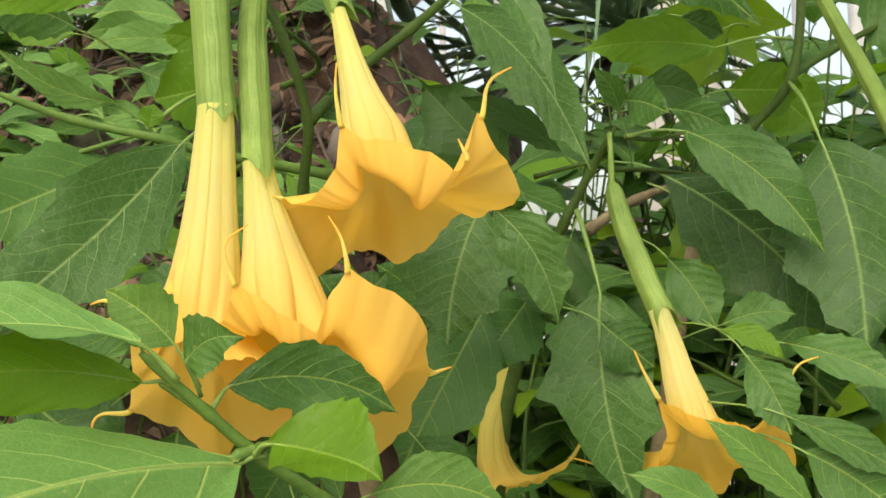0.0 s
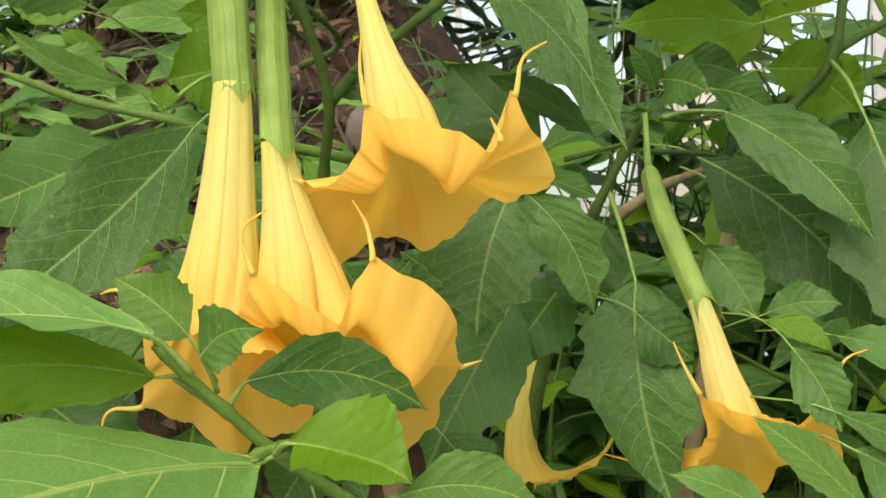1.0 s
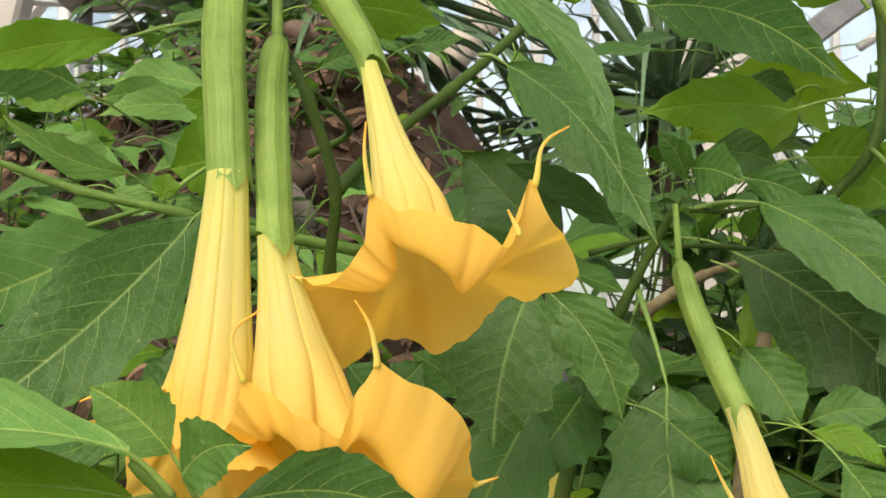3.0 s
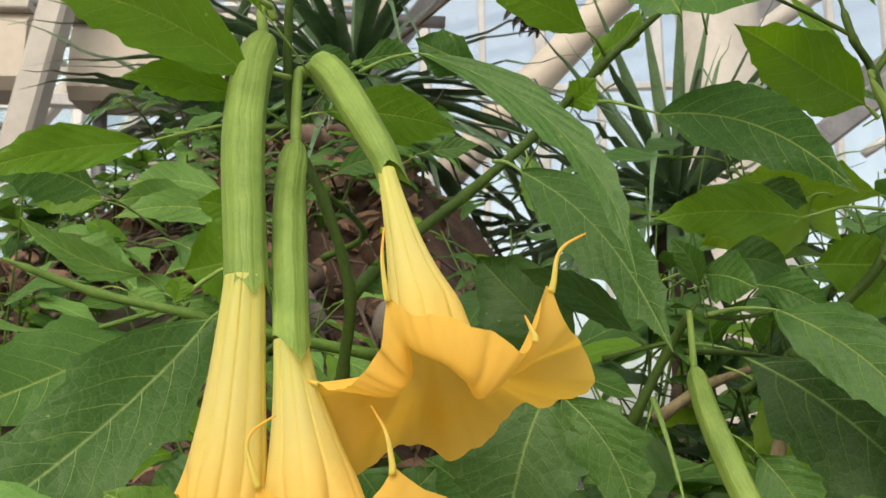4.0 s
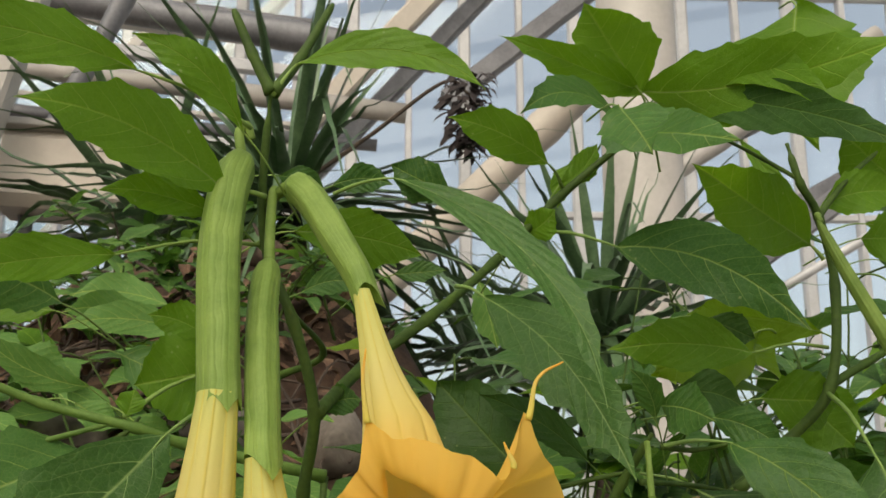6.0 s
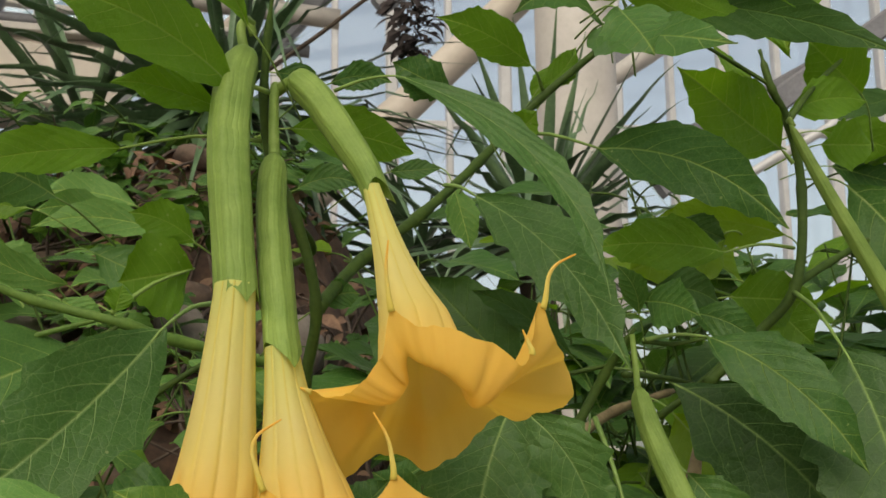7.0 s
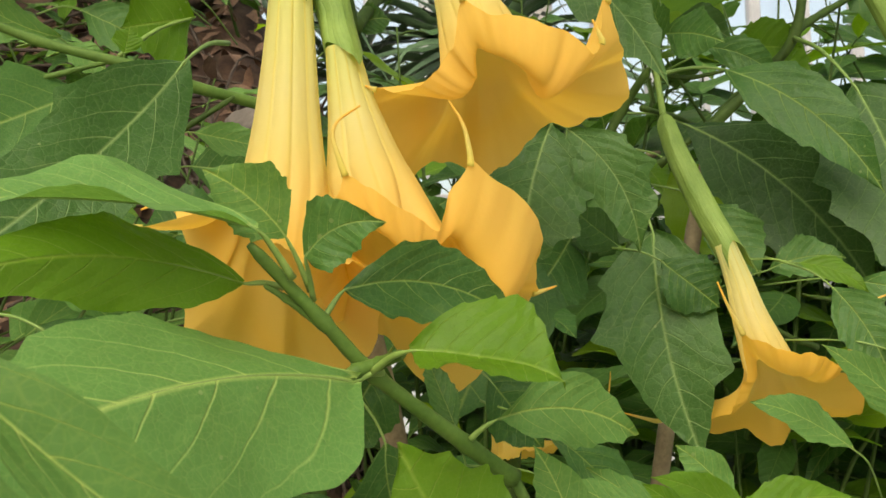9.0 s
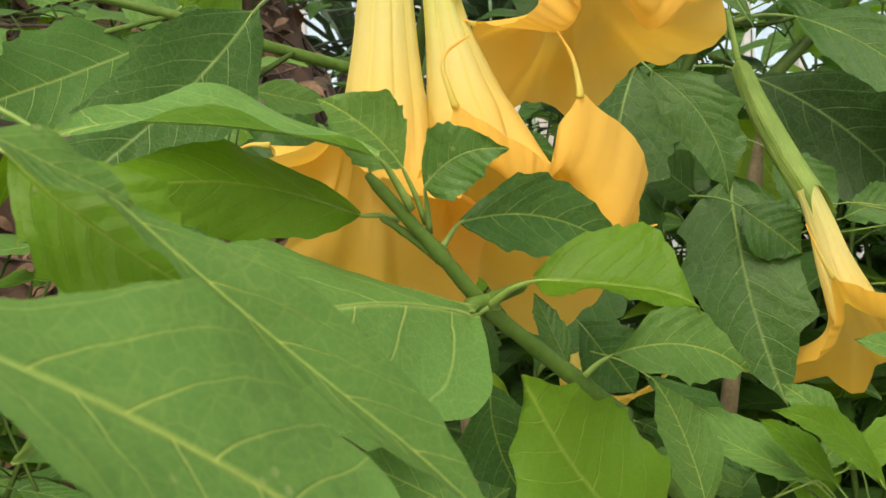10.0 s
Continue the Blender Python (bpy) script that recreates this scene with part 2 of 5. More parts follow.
# The paler tone puts the glints on the sword leaves into their colour.
YUCCA = plain("yucca_blade", (0.030, 0.075, 0.032), (0.13, 0.22, 0.105), 0.35, 14.0, 0.2)
HUSK = plain("dry_husk", (0.012, 0.010, 0.010), (0.06, 0.045, 0.042), 0.9, 60.0, 0.4)
TRUNK = plain("fibrous_trunk", (0.035, 0.025, 0.018), (0.11, 0.08, 0.06), 0.95, 30.0, 1.0)

GLASS, gnt, gp, gout = material("greenhouse_glass")
gt = gnt.nodes.new("ShaderNodeBsdfTransparent")
gt.inputs[0].default_value = (0.90, 0.95, 0.95, 1)
gg = gnt.nodes.new("ShaderNodeBsdfGlossy")
gg.inputs["Roughness"].default_value = 0.05
gm = gnt.nodes.new("ShaderNodeMixShader")
gm.inputs[0].default_value = 0.07
gnt.links.new(gt.outputs[0], gm.inputs[1])
gnt.links.new(gg.outputs[0], gm.inputs[2])
gnt.links.new(gm.outputs[0], gout.inputs[0])


# Wall panes: clearer tint, set only for how bright the sky behind looks.
WALL_GLASS = GLASS.copy()
WALL_GLASS.name = "wall_glass"
for n in WALL_GLASS.node_tree.nodes:
    if n.bl_idname == "ShaderNodeBsdfTransparent":
        n.inputs[0].default_value = (0.95, 1.0, 1.0, 1)


# ---- building blocks ----
def part(name, bm, mat, parent=None, label="", smooth=True):
    me = bpy.data.meshes.new(name)
    bm.to_mesh(me)
    bm.free()
    for m in mat if isinstance(mat, (list, tuple)) else (mat,):
        me.materials.append(m)
    if smooth:
        me.polygons.foreach_set("use_smooth", [True] * len(me.polygons))
    ob = new(name, me)
    ob.parent = parent
    if label:
        ob["label"] = label
    return ob


def spline(points, steps):
    """Points along a smooth curve through the given ones."""
    p = [Vector(q) for q in points]
    p = [2 * p[0] - p[1]] + p + [2 * p[-1] - p[-2]]
    out = []
    for i in range(1, len(p) - 2):
        a, b, c, d = p[i - 1 : i + 3]
        for k in range(steps):
            t = k / steps
            out.append(0.5 * (2 * b + (c - a) * t + (2 * a - 5 * b + 4 * c - d) * t * t + (3 * b - a - 3 * c + d) * t**3))
    return out + [p[-2]]


def tube(bm, pts, radii, sides=10, mat=0, capped=True):
    """A round rod along pts; radii: a number for each point."""
    uvl = bm.loops.layers.uv.verify()
    rings, ref = [], Vector((0.31, -0.9, 0.23))
    for i, c in enumerate(pts):
        t = (pts[min(i + 1, len(pts) - 1)] - pts[max(i - 1, 0)]).normalized()
        e = (ref - ref.dot(t) * t).normalized()
        ref = e
        f = t.cross(e)
        rings.append([bm.verts.new(c + radii[i] * (math.cos(a) * e + math.sin(a) * f)) for a in (2 * math.pi * k / sides for k in range(sides))])
    for i, (r, s) in enumerate(zip(rings, rings[1:])):
        for k in range(sides):
            f = bm.faces.new((r[k], r[(k + 1) % sides], s[(k + 1) % sides], s[k]))
            f.material_index = mat
            for lo, (uu, vv) in zip(f.loops, ((k, i), (k + 1, i), (k + 1, i + 1), (k, i + 1))):
                lo[uvl].uv = (0.3, vv / len(pts))
    if capped:
        for r in (rings[0][::-1], rings[-1]):
            bm.faces.new(r).material_index = mat
    return rings


def beam(bm, a, b, w, d, mat=0):
    """A square bar from a to b, w across and d deep, with chamfered edges."""
    a, b = Vector(a), Vector(b)
    t = (b - a).normalized()
    up = Vector((0, 1, 0)) if abs(t.y) < 0.8 else Vector((0, 0, 1))
    e = t.cross(up).normalized()
    f = e.cross(t)
    c = min(w, d) * 0.15
    outline = [(w / 2, d / 2 - c), (w / 2 - c, d / 2), (c - w / 2, d / 2), (-w / 2, d / 2 - c), (-w / 2, c - d / 2), (c - w / 2, -d / 2), (w / 2 - c, -d / 2), (w / 2, c - d / 2)]
    ra, rb = ([bm.verts.new(o + x * e + y * f) for x, y in outline] for o in (a, b))
    for k in range(8):
        bm.faces.new((ra[k], ra[(k + 1) % 8], rb[(k + 1) % 8], rb[k])).material_index = mat
    bm.faces.new(ra[::-1])
    bm.faces.new(rb)


def thing(name, label, category, group="", at=(0, 0, 0), kind=""):
    ob = new(name)
    ob.empty_display_size = 0.05
    ob.location = at
    return tagged(ob, label, category, group, kind)


EYE = Vector((-0.06, 0.0, 1.42))
rng = random.Random(7)


def blade(bm, base, tip, width, normal, arc=0.0, bend=0.0, peak=0.45, teeth=0.05, fold=0.25, wave=0.06, rows=30, cols=10, seed=0, lobes=None):
    """A leaf blade from base to tip; gives back its midline. normal: the way its upper face looks; arc: how far the midrib bows aside; bend: towards the face."""
    r = random.Random(seed)
    uvl = bm.loops.layers.uv.verify()
    base, tip = Vector(base), Vector(tip)
    axis = tip - base
    length = axis.length
    ax = axis / length
    n = (Vector(normal) - Vector(normal).dot(ax) * ax).normalized()
    side = ax.cross(n)
    tip_run = 1.45
    a = tip_run * peak / (1 - peak)
    top = peak**a * (1 - peak) ** tip_run
    ph, fq = r.uniform(0, 6.3), r.uniform(9, 14)
    nicks = {s: [(k + r.uniform(0.15, 0.85)) / 5 * 0.7 + 0.2 for k in range(5) if r.random() < 0.8] for s in (-1, 1)}
    size = {s: [r.uniform(0.5, 1.25) for _ in nicks[s]] for s in (-1, 1)}
    soft = [q for q in lobes or () if len(q) > 3]
    if lobes:
        lobes = [q for q in lobes if len(q) == 3]
        nicks, size = ({s: [q[k] for q in lobes if q[0] == s] for s in (-1, 1)} for k in (1, 2))
    turn, sway = r.uniform(-0.35, 0.35) * (rows > 20), r.uniform(0, 6.3)
    grid = []
    for i in range(rows + 1):
        v = i / rows
        vv = min(max(v, 0.004), 0.996)
        w = 0.5 * width * (vv**a * (1 - vv) ** tip_run / top) ** 0.8
        bow = 4 * v * (1 - v)
        c = base + axis * v + side * (arc * length * bow) + n * (bend * length * bow) - n * (0.10 * length * max(0, v - 0.7) ** 2 * 4)
        row = []
        for j in range(cols + 1):
            u = 2 * j / cols - 1
            s = 1 if u > 0 else -1
            reach = w
            for q in soft:
                if q[0] == s and abs(v - q[1]) < q[3]:
                    reach += abs(u) * q[2] * width * 0.5 * (1 + math.cos(math.pi * (v - q[1]) / q[3]))
            if abs(u) > 0.75:
                for q, big in zip(nicks[s], size[s]):
                    d = (v - q) / (0.17 if teeth > 0.1 else 0.12)
                    if -1 < d < 0.28:
                        reach += teeth * big * width * ((1 + d) ** 1.8 if d < 0 else 1 - d / 0.28) * (abs(u) - 0.75) * 4
                reach += width * (0.006 * math.sin(v * 70 + ph * s) + 0.012 * math.sin(v * 19 + 2 * ph + s))
            lift = fold * abs(u) * w + wave * width * u * u * math.sin(fq * v + ph + s) + 0.008 * width * math.sin(44 * (v - 0.3 * abs(u) - 0.5 * u * u * w / width) + 1.3 * s) * min(1, abs(u) * 3) * (1 - abs(u) ** 3)
            lift += 0.02 * width * math.sin(5.5 * v + sway + 1.7 * u) * (rows > 20) + u * w * math.tan(turn * (v - 0.35))
            row.append((bm.verts.new(c + side * (u * reach) + n * lift), u * w / width, v))
        grid.append(row)
    for i in range(rows):
        for j in range(cols):
            q = (grid[i][j], grid[i][j + 1], grid[i + 1][j + 1], grid[i + 1][j])
            f = bm.faces.new([k[0] for k in q])
            for lo, k in zip(f.loops, q):
                lo[uvl].uv = k[1:]
    return [row[cols // 2][0].co.copy() for row in grid]


def facing(base, tip, tilt):
    """The face of a leaf seen square on from the path, leaned by tilt degrees: upwards, or to the right where the leaf hangs."""
    base, tip = Vector(base), Vector(tip)
    ax = (tip - base).normalized()
    n = EYE - (base + tip) / 2
    n = (n - n.dot(ax) * ax).normalized()
    a = n.cross(ax)
    goal = Vector((0, 0, 1)) if abs(ax.z) < 0.85 else Vector((1, 0, 0))
    if a.dot(goal) < 0:
        a = -a
    return n * math.cos(radians(tilt)) + a * math.sin(radians(tilt))


owner = [None]
count = [0]


def leaf(base, tip, width, tilt, arc, bend, peak, kind, stalk=None, fold=0.16, lobes=None):
    """One leaf of the shrub now in hand, with its stalk from the twig."""
    count[0] += 1
    bm = bmesh.new()
    n = facing(base, tip, tilt)
    line = blade(bm, base, tip, width, n, arc, bend, peak, 0.15 if kind in "qk" else 0.065, fold, 0.06, 60, 12, count[0], lobes)
    b, t = Vector(base), Vector(tip)
    ax = (t - b).normalized()
    mid = [line[i] - n * 0.0004 for i in (0, 4, 9, 15, 22, 30, 38, 46, 53)]
    start = [Vector(stalk), (Vector(stalk) + b) / 2 + Vector((0, 0, 0.06)) * (Vector(stalk) - b).length] if stalk else [b - ax * 0.04 + Vector((0, 0.035, -0.014)), b - ax * 0.015 + Vector((0, 0.008, -0.003))]
    run = spline(start + mid, 3)
    w = min(0.0008, 0.007 * width + 0.0003)
    thick = min(0.0019, 0.020 * width + 0.0008) if stalk else 1.3 * w
    root = 3 * len(start)
    tube(bm, run, [w + (thick - w) * (1 - i / root) ** 0.6 if i < root else w * (1 - 0.75 * (i - root) / (len(run) - root)) for i in range(len(run))], 8, 1)
    return part("leaf", bm, (LEAF[kind], RIB_PALE if kind in "lpyY" else RIB), owner[0])


def stem(points, radius, kind):
    bm = bmesh.new()
    pts = spline(points, 8)
    rr = random.Random(len(pts) + int(radius * 1e5))
    radii = []
    for i in range(len(pts)):
        knot = 0.22 * math.exp(-(((i % 8) - 0) / 1.1) ** 2)
        f = i / len(pts) if pts[-1].z > pts[0].z else 1 - i / len(pts)
        radii.append(0.68 * radius * (1.15 - 0.45 * f + knot + rr.uniform(-0.03, 0.03)) * (1.0 if f < 0.94 else 0.45))
    tube(bm, pts, radii, 12)
    return part("branch", bm, STEM[kind], owner[0])


def calyx(path, r0, r1, parent, seed, teeth=4, flare=1.0):
    """The long green sheath of a flower: five soft ribs, pointed teeth at its end."""
    bm = bmesh.new()
    uvl = bm.loops.layers.uv.verify()
    pts = spline(path, 8)
    sides, rr = 40, random.Random(seed)
    rows = []
    count_pts = len(pts)
    ph = rr.uniform(0, 6)
    for i, c in enumerate(pts):
        v = i / (count_pts - 1)
        t = (pts[min(i + 1, count_pts - 1)] - pts[max(i - 1, 0)]).normalized()
        e1 = Vector((0, -1, 0))
        e1 = (e1 - e1.dot(t) * t).normalized()
        e2 = e1.cross(t)
        r = (r0 + (r1 - r0) * v) * min(1.0, 0.35 + 2.2 * math.sqrt(v)) * (1 + 0.10 * math.sin(math.pi * min(1, v * 1.15)))
        ring = []
        for k in range(sides):
            a = 2 * math.pi * k / sides
            rib = 1 + 0.10 * abs(math.cos(2.5 * a + ph)) ** 5 + 0.025 * math.cos(10 * a + 3 * v) + 0.03 * math.sin(3 * a + 7 * v + ph) - 0.03
            s = abs(((a + ph) / (2 * math.pi) * teeth) % 1.0 - 0.5) * 2
            tooth = max(0.0, (v - 0.8) / 0.2) ** 1.5 * (s**1.4) * r * (2.3 if teeth < 4 else 0.9)
            ring.append(bm.verts.new(c + t * tooth + r * rib * (1 + 0.05 * flare * max(0.0, (v - 0.8) / 0.2)) * (math.cos(a) * e1 + math.sin(a) * e2)))
        rows.append(ring)
    for i in range(count_pts - 1):
        for k in range(sides):
            f = bm.faces.new((rows[i][k], rows[i][(k + 1) % sides], rows[i + 1][(k + 1) % sides], rows[i + 1][k]))
            for lo, (kk, ii) in zip(f.loops, ((k, i), (k + 1, i), (k + 1, i + 1), (k, i + 1))):
                lo[uvl].uv = (((kk * 5 / sides + 0.25) % 1.0) * 0.9 - 0.45, ii / count_pts)
    bm.faces.new(rows[0][::-1])
    return part("calyx", bm, CALYX, parent, "long ribbed pale green sheath")


def round_table(rows, column):
    """A smooth periodic curve through one column of rows (degrees first), with no overshoot between them."""
    d = np.array([q[0] for q in rows], float)
    v = np.array([q[column] for q in rows], float)
    d = np.r_[d[-1] - 360, d, d[0] + 360, d[1] + 360]
    v = np.r_[v[-1], v, v[0], v[1]]
    slope = np.diff(v) / np.diff(d)
    m = np.r_[0, [2 * p * q / (p + q) if p * q > 0 else 0.0 for p, q in zip(slope, slope[1:])], 0]

    def at(deg):
        deg = (deg - d[1]) % 360 + d[1]
        i = min(int(np.searchsorted(d, deg, side="right")) - 1, len(d) - 2)
        h = d[i + 1] - d[i]
        t = (deg - d[i]) / h
        return v[i] * (1 + 2 * t) * (1 - t) ** 2 + m[i] * h * t * (1 - t) ** 2 + v[i + 1] * t * t * (3 - 2 * t) - m[i + 1] * h * t * t * (1 - t)

    return at


def flower(path, r0, r1, lobes, seed, aim, mat=None, ruffle=0.0012, lip=0.8):
    """A trumpet: a fluted tube along path, then a mouth that flares and curls back. lobes: round the rim from the viewer's side
    to the right, (degrees, distance from the axis, distance beyond the tube, degrees by which the edge turns out from the axis),
    and where the rim runs out into a tail also its length, its way, the way of its tip and how far the rim is drawn out."""
    bm = bmesh.new()
    uvl = bm.loops.layers.uv.verify()
    rr = random.Random(seed)
    pts = spline(path, 8)
    sides, n = 180, len(pts)
    ph = [rr.uniform(0, 6.3) for _ in range(4)]
    rows = []
    for i, c in enumerate(pts):
        v = i / (n - 1)
        t = (pts[min(i + 1, n - 1)] - pts[max(i - 1, 0)]).normalized()
        g = max(0.0, (v - 0.72) / 0.28) ** 1.3
        t = (t * (1 - 0.5 * g) + Vector(aim).normalized() * 0.5 * g).normalized()
        e1 = Vector((0, -1, 0))
        e1 = (e1 - e1.dot(t) * t).normalized()
        e2 = e1.cross(t)
        r = r0 + (r1 - r0) * (0.62 * v + 0.38 * v * v)
        ring = []
        for k in range(sides):
            a = 2 * math.pi * k / sides
            rib = 1 + 0.03 * math.cos(5 * a + ph[0]) + 0.055 * (abs(math.sin(5 * a + 0.5 * math.sin(ph[1] + 2 * a))) ** 0.5 - 0.75)
            ring.append((bm.verts.new(c + r * rib * (math.cos(a) * e1 + math.sin(a) * e2)), v * 0.5))
        rows.append(ring)
    o = pts[-1]
    ax = Vector(aim).normalized()
    e1 = Vector((0, -1, 0))
    e1 = (e1 - e1.dot(ax) * ax).normalized()
    e2 = e1.cross(ax)
    lob = sorted((q[0] % 360, *q[1:]) for q in lobes)
    reach, drop, turn = (round_table(lob, k) for k in (1, 2, 3))
    tails = [q for q in lob if len(q) > 4]
    steps = 30
    slope = math.atan2(r1 - r0, (pts[-1] - pts[0]).length) * 1.35
    prof, rims = [], []
    for k in range(sides):
        deg = 360 * k / sides
        rim, fall, end = reach(deg), drop(deg), radians(turn(deg))
        # the tube's own last ring, seen along the mouth's axis
        off = rows[n - 1][k][0].co - o
        ra, rb, z0 = off.dot(e1), off.dot(e2), off.dot(ax)
        span = math.hypot(rim - r1, fall)
        p0 = Vector((math.hypot(ra, rb), z0))
        p3 = Vector((rim, fall))
        p1 = p0 + Vector((math.sin(slope), math.cos(slope))) * span * 0.55
        p2 = p3 - Vector((math.sin(end), math.cos(end))) * span * (0.30 + 0.34 * lip * max(0.0, math.sin(end / 2)) ** 2)
        prof.append((p0, p1, p2, p3, math.atan2(rb, ra), radians(deg)))

    def drawn(tl):
        return tl[7] if len(tl) > 7 else min(0.010, 0.28 * tl[4])

    for s in range(1, steps + 1):
        f = s / steps
        ring = []
        for k in range(sides):
            p0, p1, p2, p3, a0, a1 = prof[k]
            q = p0 * (1 - f) ** 3 + p1 * 3 * f * (1 - f) ** 2 + p2 * 3 * f * f * (1 - f) + p3 * f**3
            da = (a1 - a0 + math.pi) % (2 * math.pi) - math.pi
            a = a0 + da * min(1.0, 1.6 * f)
            wav = ruffle * f**3 * (1.2 * math.sin(7 * a + ph[1]) + math.sin(13 * a + ph[2]) + 0.7 * math.sin(23 * a + ph[3]) + 0.4 * math.sin(47 * a + ph[0]))
            rib = 0.0006 * max(0.0, 1 - 1.7 * f) * (abs(math.sin(5 * a1 + 0.5 * math.sin(ph[1] + 2 * a1))) ** 0.5 - 0.75)
            bulge = 0.0008 * math.sin(math.pi * f) * math.sin(5 * a + ph[2]) + 0.0003 * math.sin(math.pi * f) * math.sin(17 * a + 3 * f + ph[3])
            p = o + ax * (q.y + wav * 0.8 + bulge) + (math.cos(a) * e1 + math.sin(a) * e2) * (q.x + rib + wav * 0.4 + bulge)
            for tl in tails:
                arc = abs((math.degrees(a) - tl[0] + 180) % 360 - 180) * math.pi / 180 * tl[1]
                g = max(0.0, 1 - arc / (0.017)) ** 2.5
                p += Vector(tl[5]).normalized() * (drawn(tl) * g * f**4)
                p -= ax * (0.0016 * max(0.0, 1 - arc / 0.006) * math.sin(math.pi * f) * f)
            ring.append((bm.verts.new(p), 0.5 + 0.5 * f))
        rows.append(ring)
    for i in range(len(rows) - 1):
        for k in range(sides):
            q = (rows[i][k], rows[i][(k + 1) % sides], rows[i + 1][(k + 1) % sides], rows[i + 1][k])
            f = bm.faces.new([x[0] for x in q])
            for lo, x, kk in zip(f.loops, q, (k, k + 1, k + 1, k)):
                lo[uvl].uv = (kk / sides, x[1])
    for tl in tails:
        k = round(tl[0] / 360 * sides) % sides
        p1, p0 = rows[-1][k][0].co.copy(), rows[-4][k][0].co.copy()
        d0 = (p1 - p0).normalized()
        goal = Vector(tl[5]).normalized()
        tip = Vector(tl[6]).normalized() if len(tl) > 6 else goal
        length = tl[4] - drawn(tl) * 0.7
        q = p1 - goal * 0.0018
        run = [q.copy()]
        for i in range(20):
            g = min(1.0, 0.3 + i / 5)
            h = min(1.0, max(0.0, (i - 7) / 8) ** 1.1)
            q = q + (d0 * (1 - g) + goal * g * (1 - h) + tip * h).normalized() * (length / 20)
            run.append(q.copy())
        tube(bm, run, [0.0004 + 0.0011 * (1 - i / 20) + 0.0002 * (1 - i / 20) ** 4 for i in range(21)], 8)
    for f in bm.faces:
        for lo in f.loops:
            if lo[uvl].uv.x == 0.3 and len(f.verts) == 4:
                lo[uvl].uv = (0.31, 0.86)
    bmesh.ops.recalc_face_normals(bm, faces=bm.faces)
    return part("flower", bm, mat or PETAL, owner[0], "hanging yellow-orange trumpet with a flared, tailed rim")


def flower_stalk(path, r, parent):
    bm = bmesh.new()
    pts = spline(path, 6)
    tube(bm, pts, [r * (1 + 0.25 * i / len(pts)) for i in range(len(pts))], 10)
    return part("flower_stalk", bm, CALYX, parent)


# ---- the glasshouse ----
def sheet(name, x0, x1, y0, y1, nx, ny, height, mat, **tags):
    bm = bmesh.new()
    vs = [[bm.verts.new((x0 + (x1 - x0) * i / nx, y0 + (y1 - y0) * j / ny, height(x0 + (x1 - x0) * i / nx, y0 + (y1 - y0) * j / ny))) for i in range(nx + 1)] for j in range(ny + 1)]
    for j in range(ny):
        for i in range(nx):
            bm.faces.new((vs[j][i], vs[j][i + 1], vs[j + 1][i + 1], vs[j + 1][i]))
    return tagged(part(name, bm, mat), **tags)


# Unseen floor, added pale so it bounces light up under the plants.
sheet("ground", -60, 60, -60, 60, 60, 60, lambda x, y: 0.01 * noise.noise((x, y, 0.3)), BOUNCE_FLOOR, label="unseen concrete floor, made pale to bounce light up", category="floor", kind="structure")
# Unseen bed, added in dark soil to keep gaps between low leaves dark.
sheet("planting_bed", -4.3, 4.0, 0.42, 7.6, 90, 80, lambda x, y: 0.05 + 0.02 * noise.noise((x * 2, y * 2, 0.3)), SOIL, label="unseen soil sheet, added dark so gaps between leaves stay dark", category="soil", kind="structure")

WALL_Y = 8.0
glass_wall = thing("glass_wall", "glazed end wall with cream painted posts and grey bars", "glass wall", at=(0, WALL_Y, 0), kind="structure")


def bar(name, a, b, w, d, mat, parent, label=""):
    bm = bmesh.new()
    o = Vector(parent.location)
    beam(bm, Vector(a) - o, Vector(b) - o, w, d)
    return part(name, bm, mat, parent, label, smooth=False)


def pipe(name, a, b, r, mat, parent, label=""):
    bm = bmesh.new()
    o = Vector(parent.location)
    pts = [Vector(a) - o + (Vector(b) - Vector(a)) * i / 12 for i in range(13)]
    tube(bm, pts, [r * (1.12 if i in (4, 9) else 1.0) for i in range(13)], 16)
    return part(name, bm, mat, parent, label)


# posts and glazing bars, spaced by the width of a pane
PANE = 0.395
for i in range(-14, 17):
    x = 0.54 + PANE * i
    broad = i % 2 == 0
    bar("mullion", (x, WALL_Y, 0), (x, WALL_Y, 7.6), 0.085 if broad else 0.045, 0.09, ALLOY, glass_wall)
for z in (0.5, 2.2, 3.9, 5.6, 7.5):
    bar("glazing_bar", (-6, WALL_Y + 0.004, z), (8, WALL_Y + 0.004, z), 0.05, 0.06, ALLOY, glass_wall)
for i in range(-14, 16):
    for z0, z1 in ((0.53, 2.17), (2.23, 3.87), (3.93, 5.57), (5.63, 7.47)):
        bm = bmesh.new()
        beam(bm, (0.54 + PANE * (i + 0.5), 0, z0), (0.54 + PANE * (i + 0.5), 0, z1), PANE - 0.06, 0.006)
        ob = part("pane", bm, WALL_GLASS, glass_wall, smooth=False)
        ob.location.y = 0.012
        ob.visible_shadow = False

column = thing("column", "broad round cream painted column", "column", at=(0.826, 3.770, 0.000), kind="structure")
bm = bmesh.new()
tube(bm, [Vector((0, 0, z)) for z in (0, 0.3, 0.301, 2.2, 6.0)], [0.15, 0.15, 0.132, 0.132, 0.132], 32)
part("shaft", bm, PAINT, column)

# sloping braces before the glass
bracing = thing("roof_bracing", "sloping grey and cream roof braces of the glasshouse", "brace", at=(0, 5.5, 0), kind="structure")
